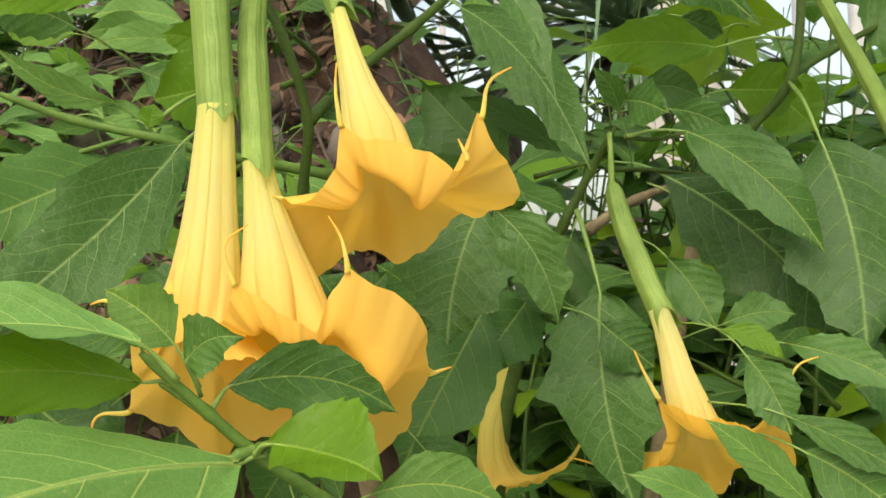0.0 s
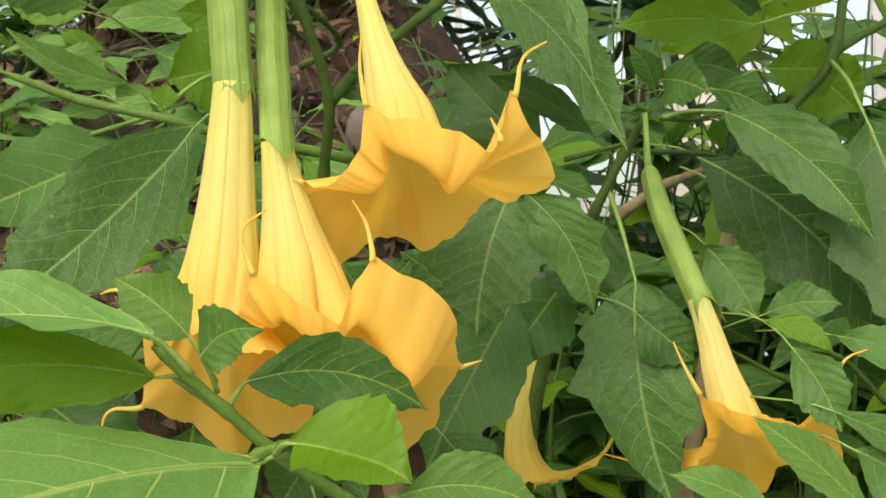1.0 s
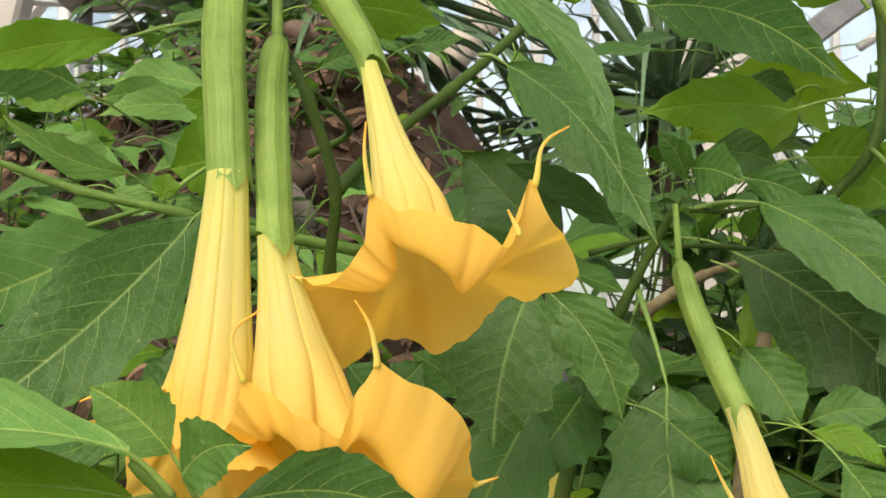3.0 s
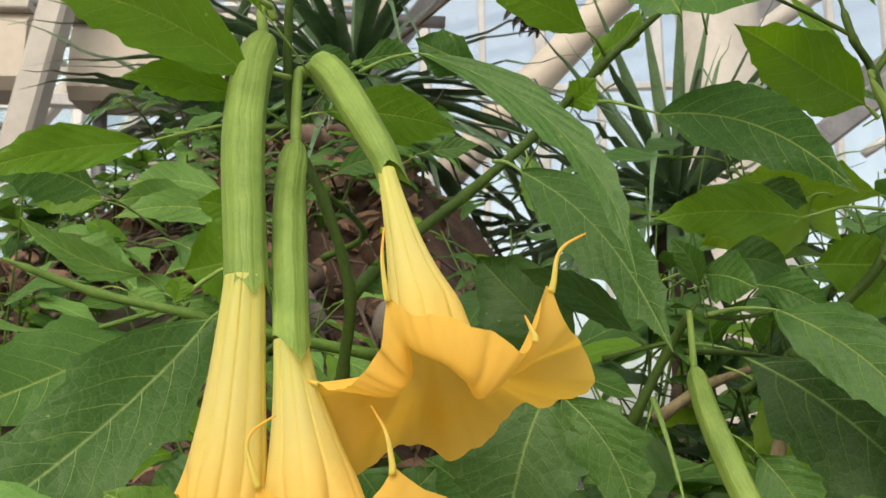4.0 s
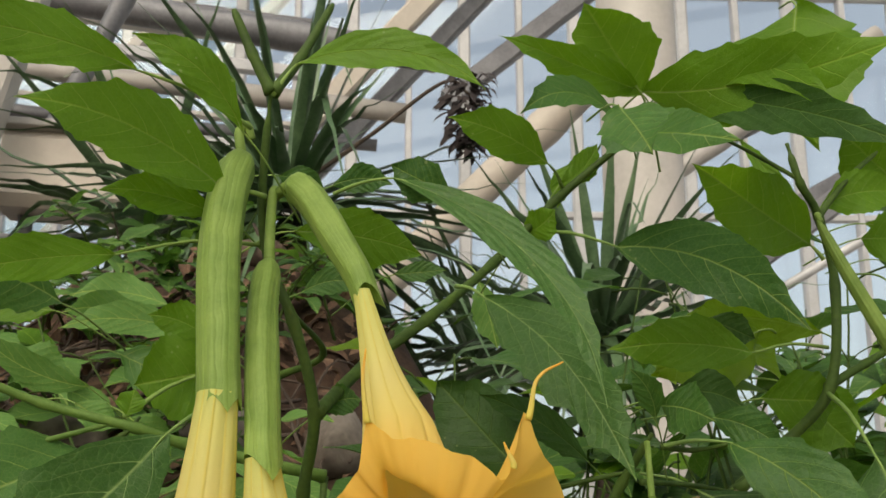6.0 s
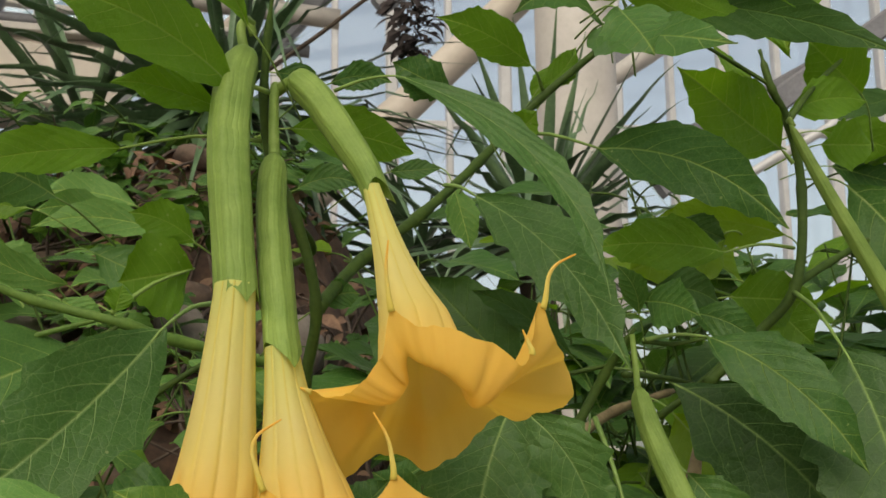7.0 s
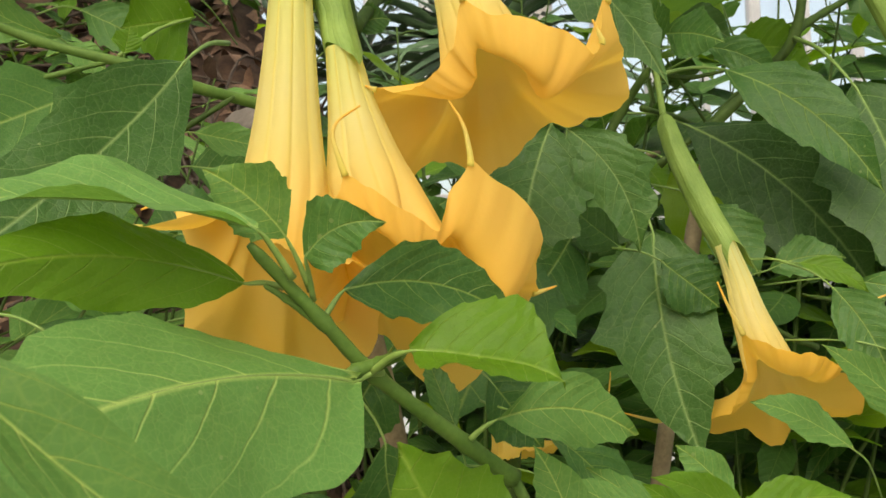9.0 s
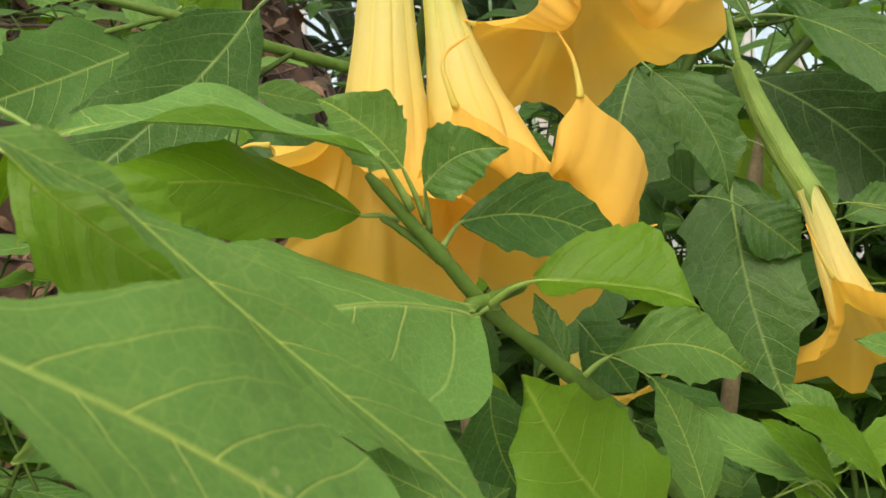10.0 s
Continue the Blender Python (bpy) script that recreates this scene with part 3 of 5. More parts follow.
bar("brace", (0.28, 5.5, 3.70), (1.30, 5.5, 4.56), 0.10, 0.08, GREY, bracing)
bar("brace", (-0.45, 5.6, 3.25), (0.90, 5.6, 4.81), 0.09, 0.08, GREY, bracing)
bar("brace", (-0.62, 5.4, 3.25), (0.62, 5.4, 4.70), 0.11, 0.08, BEIGE, bracing)
bar("brace", (1.20, 5.5, 3.34), (2.30, 5.5, 3.90), 0.14, 0.08, GREY, bracing)
pipe("pipe", (1.15, 5.4, 3.17), (2.40, 5.4, 4.05), 0.045, PAINT, bracing, "cream service pipe")
bar("brace", (1.62, 5.5, 2.83), (3.00, 5.5, 3.82), 0.12, 0.08, GREY, bracing)
bar("brace", (1.85, 5.6, 3.13), (2.80, 5.6, 3.66), 0.10, 0.07, GREY, bracing)
pipe("pipe", (1.80, 5.4, 2.74), (3.10, 5.4, 3.50), 0.022, ALLOY, bracing)
pipe("pipe", (-0.06, 4.1, 2.39), (0.757, 4.1, 3.227), 0.062, BEIGE, bracing, "thick beige service pipe")

roof = thing("glass_roof", "sloping glass roof with cream purlins and grey pipes", "roof", at=(0, 3, 0), kind="structure")
for k in range(-3, 7):
    bar("rafter", (-4.5, 1.6 + 1.2 * k, 1.6), (-0.6, 1.6 + 1.2 * k, 6.2), 0.09, 0.12, PAINT, roof)
    bar("rafter", (-0.6, 1.6 + 1.2 * k, 6.2), (6.0, 1.6 + 1.2 * k, 7.4), 0.09, 0.12, PAINT, roof)
for k in range(9):
    f = k / 8
    x, z = -4.5 + 3.9 * f, 1.6 + 4.6 * f
    bar("purlin", (x, -3, z + 0.08), (x, WALL_Y, z + 0.08), 0.05, 0.05, PAINT, roof)
# horizontal shading rails hung before the slope
for k in range(15):
    z = 2.10 + 0.125 * k
    bar("glazing_bar", (-3.4, 4.6, z + 0.18), (-0.35, 5.0, z), 0.022 + 0.035 * (k % 3 == 0), 0.05, (ALLOY, PAINT, GREY)[k % 3], roof)
bar("rafter", (-1.15, 3.0, 2.15), (-0.87, 3.0, 3.30), 0.075, 0.09, PAINT, roof)
pipe("pipe", (-1.06, 3.4, 2.55), (-0.74, 3.4, 3.30), 0.030, GREY, roof, "dark grey support rod")
pipe("pipe", (-1.90, 3.8, 3.45), (0.15, 3.8, 3.14), 0.050, GREY, roof, "dark grey heating pipe")
pipe("pipe", (-1.90, 3.9, 3.20), (0.05, 3.9, 2.98), 0.035, PAINT, roof)
pipe("pipe", (-1.90, 4.0, 3.06), (-0.05, 4.0, 2.90), 0.022, GREY, roof)
for k in range(-3, 7):
    for p, q in (((-4.5, 1.67), (-0.6, 6.27)), ((-0.6, 6.27), (6.0, 7.47))):
        bm = bmesh.new()
        beam(bm, (p[0], 1.0 + 1.2 * k - 3, p[1]), (q[0], 1.0 + 1.2 * k - 3, q[1]), 0.006, 1.1)
        ob = part("pane", bm, GLASS, roof, smooth=False)
        ob.visible_shadow = False

# the far sides of the house
side_walls = thing("glass_wall", "plain glazed side and rear walls on a low cream sill", "glass wall", at=(0, -2.6, 0), kind="structure")
for k in range(10):
    x = -4.5 + 1.166 * k
    bar("mullion", (x, -2.6, 0), (x, -2.6, 6.2 if x > -0.7 else 1.6 + 4.6 * (x + 4.5) / 3.9), 0.06, 0.09, ALLOY, side_walls)
for k in range(9):
    y = -2.5 + 1.25 * k
    bar("mullion", (6.0, y, 0), (6.0, y, 7.4), 0.06, 0.09, ALLOY, side_walls)
bar("sill_wall", (-4.5, -2.6, 0.3), (6.0, -2.6, 0.3), 0.6, 0.16, PAINT, side_walls)
bar("sill_wall", (6.0, -2.5, 0.3), (6.0, 8.0, 0.3), 0.16, 0.6, PAINT, side_walls)
bar("knee_wall", (-4.5, -2.6, 0.8), (-4.5, 8.0, 0.8), 0.16, 1.6, PAINT, side_walls)
for name, a, b, w, d in (("pane", (-0.6, -2.6, 3.4), (6.0, -2.6, 3.4), 5.6, 0.006), ("pane", (6.0, -2.5, 3.95), (6.0, 8.0, 3.95), 0.006, 6.7)):
    bm = bmesh.new()
    beam(bm, Vector(a) - Vector((0, -2.6, 0)), Vector(b) - Vector((0, -2.6, 0)), w, d)
    part(name, bm, GLASS, side_walls, smooth=False).visible_shadow = False

# boxes on the roof slope
for x, w, z, lab in ((-0.79, 0.50, 2.50, "beige metal ventilation box with an overhanging lid on a grey post"), (-1.42, 0.52, 2.56, "beige metal ventilation box behind the rafter")):
    unit = thing("ventilation_box", lab, "box", "ventilation boxes", at=(x, 3.2, z))
    bm = bmesh.new()
    beam(bm, (-w / 2, 0, 0.0), (w / 2, 0, -0.03), 0.215, 0.20)
    part("body", bm, BEIGE, unit, smooth=False)
    bm = bmesh.new()
    beam(bm, (-w / 2 - 0.012, 0, 0.119), (w / 2 + 0.012, 0, 0.089), 0.022, 0.23)
    part("lid", bm, PAINT, unit, smooth=False)
    bm = bmesh.new()
    tube(bm, [Vector((-0.2, 0.02, -0.1 - 0.3 * i)) for i in range(9)], [0.02] * 9, 12)
    part("post", bm, GREY, unit)


# ---- planted bank behind ----
def bank_height(x, y):
    h = 1.94 + 0.055 * (y - 0.6) - 0.85 * max(0.0, 2.0 - y) ** 1.1
    h *= 1 / (1 + math.exp((x - 0.2 + 0.10 * noise.noise((0.3, y * 2, 5))) * 11))
    h *= (1 - 0.115 / (1 + math.exp((x + 0.36) * 9))) / (1 + math.exp((y - 3.3) * 9))
    h *= 1 / (1 + math.exp((-2.6 - x) * 7)) / (1 + math.exp((1.12 - y) * 18))
    return max(0.0, h + 0.11 * noise.noise((x * 3, y * 3, 0)) + 0.06 * noise.noise((x * 9, y * 9, 2)) + 0.025 * noise.noise((x * 23, y * 23, 4)))


sheet("bank", -3.6, 1.6, 0.8, 4.1, 230, 130, bank_height, SOIL, label="steep brown earth bank with stones and leaf litter", category="bank", kind="structure")

for i in range(44):
    x, y = rng.uniform(-0.8, 0.2), rng.uniform(1.35, 2.1)
    bm = bmesh.new()
    bmesh.ops.create_icosphere(bm, subdivisions=2, radius=1.0)
    s = rng.uniform(0.012, 0.034)
    for v in bm.verts:
        k = 1 + 0.35 * noise.noise(v.co * 1.3 + Vector((i, 0, 0))) + 0.16 * noise.noise(v.co * 3.1 + Vector((0, i, 0)))
        v.co = Vector((v.co.x * s * 1.4 * k, v.co.y * s * k, v.co.z * s * 0.7 * k))
    st = part("stone", bm, STONE)
    st.matrix_basis = pose(x, y, bank_height(x, y) + s * 0.2, rng.uniform(-30, 30), rng.uniform(-30, 30), rng.uniform(0, 360))
    tagged(st, "rough brown-grey stone lying on the earth bank", "stone", "stones on the bank")

for i, (x, y, s) in enumerate(((-0.50, 1.42, 0.075), (-0.34, 1.50, 0.06), (-0.66, 1.50, 0.08), (-0.44, 1.60, 0.065), (-0.24, 1.58, 0.05), (-0.58, 1.32, 0.06), (-0.08, 1.66, 0.055), (0.02, 1.78, 0.05))):
    bm = bmesh.new()
    bmesh.ops.create_icosphere(bm, subdivisions=3, radius=1.0)
    for v in bm.verts:
        k = 1 + 0.3 * noise.noise(v.co * 1.4 + Vector((i * 3, 0, 0))) + 0.12 * noise.noise(v.co * 4 + Vector((i, 2, 0))) + 0.04 * noise.noise(v.co * 11)
        v.co = Vector((v.co.x * s * 1.2 * k, v.co.y * s * 0.8 * k, v.co.z * s * 0.8 * k))
    st = part("rock", bm, ROCK)
    st.matrix_basis = pose(x, y, bank_height(x, y) + s * 0.15, rng.uniform(-20, 20), rng.uniform(-20, 20), rng.uniform(0, 360))
    tagged(st, "weathered grey-brown rock bedded in the earth bank", "rock", "rocks in the bank")

bm = bmesh.new()
for i in range(1500):
    x, y = rng.uniform(-0.85, 0.28), rng.uniform(1.2, 2.1)
    p = Vector((x, y, bank_height(x, y) + rng.uniform(0.0, 0.03)))
    d = Vector((rng.uniform(-1, 1), rng.uniform(-1, 1), rng.uniform(-0.6, 0.6))).normalized() * rng.uniform(0.025, 0.06)
    blade(bm, p, p + d, d.length * 0.4, (rng.uniform(-0.6, 0.6), -0.6, 0.7), bend=rng.uniform(0, 0.2), rows=6, cols=2, teeth=0, seed=i)
tagged(part("leaf_litter", bm, LITTER), "dry brown fallen leaves on the bank", "leaf litter", kind="stuff")


# ---- yuccas ----
def yucca(at, n, length, seed, trunk, label):
    r = random.Random(seed)
    y = thing("yucca", label, "yucca", "yuccas", at=at)
    bm = bmesh.new()
    pts = [Vector((0.02 * math.sin(i), 0.01 * i, -trunk + trunk * i / 10)) for i in range(11)]
    tube(bm, pts, [0.034 * (1 + 0.15 * math.sin(i * 2.3)) for i in range(11)], 14)
    part("trunk", bm, TRUNK, y)
    for i in range(n):
        el = math.asin(r.uniform(-0.6, 0.97))
        az = r.uniform(0, 2 * math.pi)
        d = Vector((math.cos(el) * math.cos(az), math.cos(el) * math.sin(az), math.sin(el)))
        ln = length * r.uniform(0.65, 1.1)
        bm = bmesh.new()
        sag = r.uniform(0.03, 0.4) * math.cos(el)
        side = d.cross(Vector((0, 0, 1))).normalized()
        twist = r.uniform(-0.7, 0.7)
        up = side.cross(d)
        side, up = side * math.cos(twist) + up * math.sin(twist), up * math.cos(twist) - side * math.sin(twist)
        kink = r.uniform(0.5, 0.9) if r.random() < 0.2 else 2.0
        prev = None
        for k in range(15):
            f = k / 14
            drop = sag * f**2.4 + max(0.0, f - kink) * 1.2
            c = d * (0.02 + ln * f) - Vector((0, 0, drop * ln)) + Vector((0, 0, 0.25 * r.uniform(0, 0.1) * (i / n)))
            w = 0.0115 * (1 - f**2.6) * (0.6 + 0.55 * math.sin(math.pi * min(1, f * 1.25))) + 0.0006
            row = [bm.verts.new(c - side * w + up * w * 0.45), bm.verts.new(c), bm.verts.new(c + side * w + up * w * 0.45)]
            if prev:
                bm.faces.new((prev[0], prev[1], row[1], row[0]))
                bm.faces.new((prev[1], prev[2], row[2], row[1]))
            prev = row
        part("blade", bm, YUCCA, y)
    return y


yucca((-0.225, 2.500, 2.185), 140, 0.70, 3, 0.9, "tall yucca with stiff dark green sword leaves on the bank")
yucca((0.437, 2.500, 1.918), 110, 0.50, 4, 1.2, "yucca with dark arching sword leaves before the glass")
yucca((-0.56, 2.750, 2.20), 42, 0.62, 5, 0.9, "yucca with drooping dark sword leaves beside the box")
yucca((0.20, 2.900, 1.93), 36, 0.40, 6, 1.0, "low yucca with narrow arching dark leaves")


# dried flower head on its stalk beside the tall yucca
head = thing("dry_flower_head", "dark brown dried flower head drooping on a thin stalk", "dried flowers", at=(0.155, 2.400, 2.400))
o = Vector(head.location)
bm = bmesh.new()
run = spline([Vector((-0.215, 2.500, 2.24)) - o, Vector((-0.05, 2.480, 2.36)) - o, Vector((0.10, 2.43, 2.46)) - o, Vector((0, 0, 0.02))], 8)
tube(bm, run, [0.006 - 0.003 * k / len(run) for k in range(len(run))], 7)
part("stalk", bm, TRUNK, head)
bm = bmesh.new()
for i in range(190):
    a, z = rng.uniform(0, 6.28), rng.uniform(-0.11, 0.07)
    w = 0.05 * math.cos(z * 12)
    p = Vector((w * math.cos(a) * rng.random(), w * math.sin(a) * rng.random(), z))
    d = Vector((math.cos(a), math.sin(a), rng.uniform(-1.2, 0.2))).normalized() * rng.uniform(0.02, 0.055)
    blade(bm, p, p + d, 0.016, (0.3, -0.6, 0.7), bend=rng.uniform(0, 0.3), rows=5, cols=2, teeth=0, seed=i)
part("bloom", bm, HUSK, head)


# ---- the shrub in flower ----
shrub = thing("angels_trumpet", "flowering shrub with large toothed green leaves and hanging yellow trumpets", "shrub", at=(0, 0, 0))
owner[0] = shrub
leaf((-0.126, 0.510, 1.380), (-0.241, 0.470, 1.388), 0.052, 62, 0.10, 0.04, 0.45, "p", (-0.112, 0.523, 1.362), fold=0.3)
leaf((-0.131, 0.532, 1.361), (-0.233, 0.450, 1.361), 0.037, 10, 0.08, 0, 0.42, "y", (-0.115, 0.538, 1.359), fold=-0.35)
leaf((-0.086, 0.535, 1.320), (-0.238, 0.370, 1.294), 0.078, 18, 0.05, 0.04, 0.46, "p", (-0.074, 0.544, 1.322), fold=-0.3, lobes=[(-1, 0.17, 0.26, 0.2), (-1, 0.42, 0.10, 0.2), (-1, 0.5, 0.7), (-1, 0.7, 0.7), (1, 0.4, 0.6), (1, 0.6, 0.8), (1, 0.8, 0.8)])
leaf((-0.114, 0.528, 1.379), (-0.146, 0.524, 1.407), 0.030, 0, 0.06, 0.02, 0.45, "l", (-0.104, 0.536, 1.357), fold=0.3)
leaf((-0.107, 0.519, 1.370), (-0.077, 0.502, 1.382), 0.027, 0, -0.16, 0.02, 0.36, "m", (-0.103, 0.534, 1.353))
leaf((-0.090, 0.536, 1.357), (-0.007, 0.560, 1.338), 0.034, 0, -0.13, 0, 0.42, "d", (-0.099, 0.536, 1.345))
leaf((-0.067, 0.512, 1.331), (-0.014, 0.476, 1.319), 0.050, 36, -0.05, 0.03, 0.48, "y", (-0.079, 0.541, 1.322), fold=0.5)
leaf((-0.024, 0.550, 1.299), (0.046, 0.564, 1.288), 0.033, 0, -0.12, 0, 0.5, "l", (-0.035, 0.554, 1.291))
leaf((-0.039, 0.564, 1.295), (-0.050, 0.573, 1.328), 0.013, 0, 0, 0, 0.45, "m")
leaf((-0.018, 0.524, 1.220), (-0.072, 0.513, 1.295), 0.061, 0, -0.08, 0.02, 0.45, "y")
leaf((0.009, 0.535, 1.228), (-0.012, 0.531, 1.289), 0.026, 10, 0.05, 0.02, 0.5, "l")
leaf((0.069, 0.557, 1.240), (0.008, 0.563, 1.272), 0.019, 20, -0.05, 0.03, 0.5, "l")
leaf((0.077, 0.548, 1.236), (0.040, 0.545, 1.269), 0.016, 20, 0.02, 0.02, 0.5, "y")
leaf((0.098, 0.578, 1.252), (0.072, 0.586, 1.280), 0.018, 0, 0.05, 0, 0.5, "l")
leaf((0.074, 0.567, 1.242), (0.096, 0.568, 1.256), 0.013, 0, 0, 0, 0.5, "l")
leaf((0.079, 0.548, 1.243), (0.146, 0.551, 1.256), 0.023, 20, -0.1, 0, 0.5, "y")
leaf((0.023, 0.633, 1.285), (0.074, 0.627, 1.230), 0.027, 20, -0.05, 0, 0.5, "d")
leaf((0.024, 0.653, 1.261), (0.080, 0.647, 1.234), 0.023, 20, 0, 0, 0.5, "d")
leaf((0.063, 0.606, 1.228), (0.030, 0.604, 1.241), 0.018, 20, 0, 0, 0.5, "l")
leaf((0.093, 0.539, 1.236), (0.038, 0.525, 1.274), 0.018, 10, 0.1, 0.02, 0.5, "y")
leaf((0.079, 0.568, 1.233), (0.024, 0.573, 1.274), 0.019, 10, 0, 0, 0.5, "l")
leaf((0.043, 0.605, 1.216), (0.065, 0.606, 1.237), 0.024, 10, 0, 0, 0.5, "d")
leaf((-0.083, 0.501, 1.230), (-0.146, 0.496, 1.271), 0.035, 20, 0.05, 0, 0.5, "l")
leaf((-0.119, 0.575, 1.221), (-0.067, 0.568, 1.245), 0.030, 20, 0.05, 0, 0.5, "m")
leaf((-0.135, 0.592, 1.283), (-0.127, 0.592, 1.331), 0.052, 10, 0, 0, 0.4, "d")
leaf((-0.002, 0.661, 1.313), (0.028, 0.664, 1.274), 0.035, 10, 0, 0, 0.45, "d")
leaf((-0.066, 0.597, 1.287), (-0.050, 0.599, 1.232), 0.036, 0, 0.1, 0, 0.45, "d")
leaf((-0.062, 0.627, 1.324), (-0.091, 0.625, 1.280), 0.040, 0, 0, 0, 0.45, "d")
leaf((-0.227, 0.644, 1.347), (-0.168, 0.629, 1.304), 0.057, 20, 0, 0, 0.45, "d")
leaf((-0.176, 0.668, 1.343), (-0.213, 0.645, 1.314), 0.044, 20, 0, 0, 0.45, "d")
leaf((-0.137, 0.693, 1.405), (-0.180, 0.710, 1.401), 0.037, 20, 0, 0, 0.45, "d")
leaf((-0.160, 0.650, 1.391), (-0.241, 0.604, 1.369), 0.024, 20, -0.1, 0, 0.45, "d")
leaf((-0.242, 0.235, 1.326), (-0.153, 0.275, 1.267), 0.060, 20, 0, 0.02, 0.5, "l")
leaf((-0.228, 0.315, 1.362), (-0.132, 0.315, 1.275), 0.028, 25, 0.06, 0.03, 0.62, "l", fold=0.35)
leaf((-0.239, 0.290, 1.360), (-0.207, 0.300, 1.345), 0.018, 40, 0.10, 0.03, 0.5, "l")
leaf((-0.235, 0.325, 1.359), (-0.193, 0.325, 1.326), 0.030, -10, 0.05, 0, 0.5, "y")
leaf((-0.155, 0.771, 1.507), (-0.278, 0.672, 1.375), 0.066, 10, -0.04, 0.02, 0.42, "q", (-0.129, 0.835, 1.532), lobes=[(-1, 0.35, 0.7), (-1, 0.6, 0.9), (-1, 0.8, 0.6), (1, 0.42, 0.9), (1, 0.7, 0.8)])
leaf((-0.220, 0.859, 1.505), (-0.321, 0.781, 1.450), 0.066, 20, 0, 0, 0.45, "m")
leaf((0.043, 0.677, 1.450), (0.019, 0.658, 1.368), 0.058, 0, 0.05, 0, 0.45, "q")
leaf((0.051, 0.672, 1.447), (0.085, 0.658, 1.376), 0.035, -10, -0.12, 0.02, 0.4, "q")
leaf((0.121, 0.733, 1.394), (0.134, 0.700, 1.257), 0.066, 0, 0.05, 0.02, 0.36, "q", (0.112, 0.765, 1.450), lobes=[(1, 0.20, 0.7), (1, 0.44, 1.2), (-1, 0.66, 1.1), (-1, 0.30, 0.5)])
leaf((0.118, 0.714, 1.375), (0.150, 0.705, 1.346), 0.036, 0, 0, 0, 0.5, "d")
leaf((0.082, 0.765, 1.398), (0.039, 0.738, 1.346), 0.049, -10, 0, 0, 0.5, "d")
leaf((0.068, 0.778, 1.476), (0.009, 0.797, 1.545), 0.054, 0, 0, 0, 0.5, "D")
leaf((0.110, 0.780, 1.436), (0.085, 0.754, 1.377), 0.051, 0, 0, 0, 0.5, "D")
leaf((0.046, 0.740, 1.388), (-0.014, 0.701, 1.286), 0.063, 10, 0, 0, 0.45, "d")
leaf((0.109, 0.805, 1.492), (0.036, 0.755, 1.529), 0.022, 20, 0.05, 0, 0.5, "D")
leaf((0.105, 0.745, 1.384), (0.064, 0.732, 1.414), 0.036, 20, 0, 0, 0.5, "D")
leaf((-0.020, 0.663, 1.635), (0.085, 0.604, 1.503), 0.021, 35, -0.13, 0.03, 0.38, "q", (-0.054, 0.683, 1.632))
leaf((0.012, 0.665, 1.626), (-0.022, 0.663, 1.643), 0.024, 0, 0, 0, 0.5, "d")
leaf((0.038, 0.757, 1.590), (0.106, 0.660, 1.471), 0.037, 5, -0.07, 0.02, 0.42, "q", (0.022, 0.790, 1.605))
leaf((-0.110, 0.645, 1.620), (-0.197, 0.562, 1.639), 0.040, 20, 0.08, 0.02, 0.45, "y", (-0.091, 0.668, 1.625))
leaf((-0.115, 0.666, 1.613), (-0.166, 0.608, 1.609), 0.022, 25, 0.05, 0, 0.5, "y")
leaf((-0.154, 0.609, 1.674), (-0.240, 0.537, 1.667), 0.031, 20, 0.05, 0, 0.5, "y", (-0.099, 0.657, 1.661))
leaf((-0.102, 0.640, 1.653), (-0.157, 0.608, 1.694), 0.022, 10, 0.12, 0.03, 0.5, "y")
leaf((-0.075, 0.659, 1.701), (0.027, 0.621, 1.674), 0.025, 30, -0.14, 0, 0.45, "y", (-0.088, 0.658, 1.681))
leaf((-0.170, 0.662, 1.589), (-0.237, 0.603, 1.561), 0.026, 20, 0.04, 0, 0.45, "y", (-0.092, 0.690, 1.603))
leaf((-0.080, 0.736, 1.625), (-0.001, 0.754, 1.616), 0.034, 0, -0.05, 0, 0.5, "y")
leaf((-0.019, 0.730, 1.597), (0.012, 0.721, 1.598), 0.013, 20, 0, 0, 0.5, "m")
leaf((-0.089, 0.714, 1.653), (-0.060, 0.716, 1.642), 0.017, 0, -0.1, 0, 0.5, "d")
leaf((-0.056, 0.705, 1.644), (-0.021, 0.685, 1.639), 0.017, 10, -0.1, 0, 0.5, "d")
leaf((-0.076, 0.747, 1.589), (-0.037, 0.728, 1.588), 0.018, 20, -0.15, 0, 0.5, "m")
leaf((-0.058, 0.724, 1.514), (-0.037, 0.726, 1.521), 0.018, 0, -0.15, 0, 0.5, "m")
leaf((0.091, 0.825, 1.702), (0.019, 0.783, 1.720), 0.033, 15, 0.06, 0, 0.5, "y", (0.105, 0.862, 1.698))
leaf((0.103, 0.862, 1.700), (0.133, 0.867, 1.735), 0.020, 0, 0.1, 0, 0.5, "y")
leaf((0.118, 0.877, 1.724), (0.103, 0.873, 1.686), 0.016, 0, 0.1, 0, 0.5, "y")
leaf((0.075, 0.856, 1.661), (0.095, 0.836, 1.673), 0.024, 0, 0.1, 0, 0.5, "y")
leaf((0.141, 0.820, 1.735), (0.164, 0.631, 1.654), 0.044, 40, 0.08, 0.04, 0.5, "m")
leaf((0.142, 0.820, 1.734), (0.061, 0.716, 1.700), 0.029, 45, 0.1, 0.05, 0.45, "m")
leaf((0.103, 0.638, 1.670), (0.112, 0.605, 1.633), 0.036, 20, 0, 0, 0.5, "m")
leaf((0.176, 0.836, 1.757), (0.266, 0.638, 1.649), 0.034, 10, -0.04, 0, 0.42, "D")
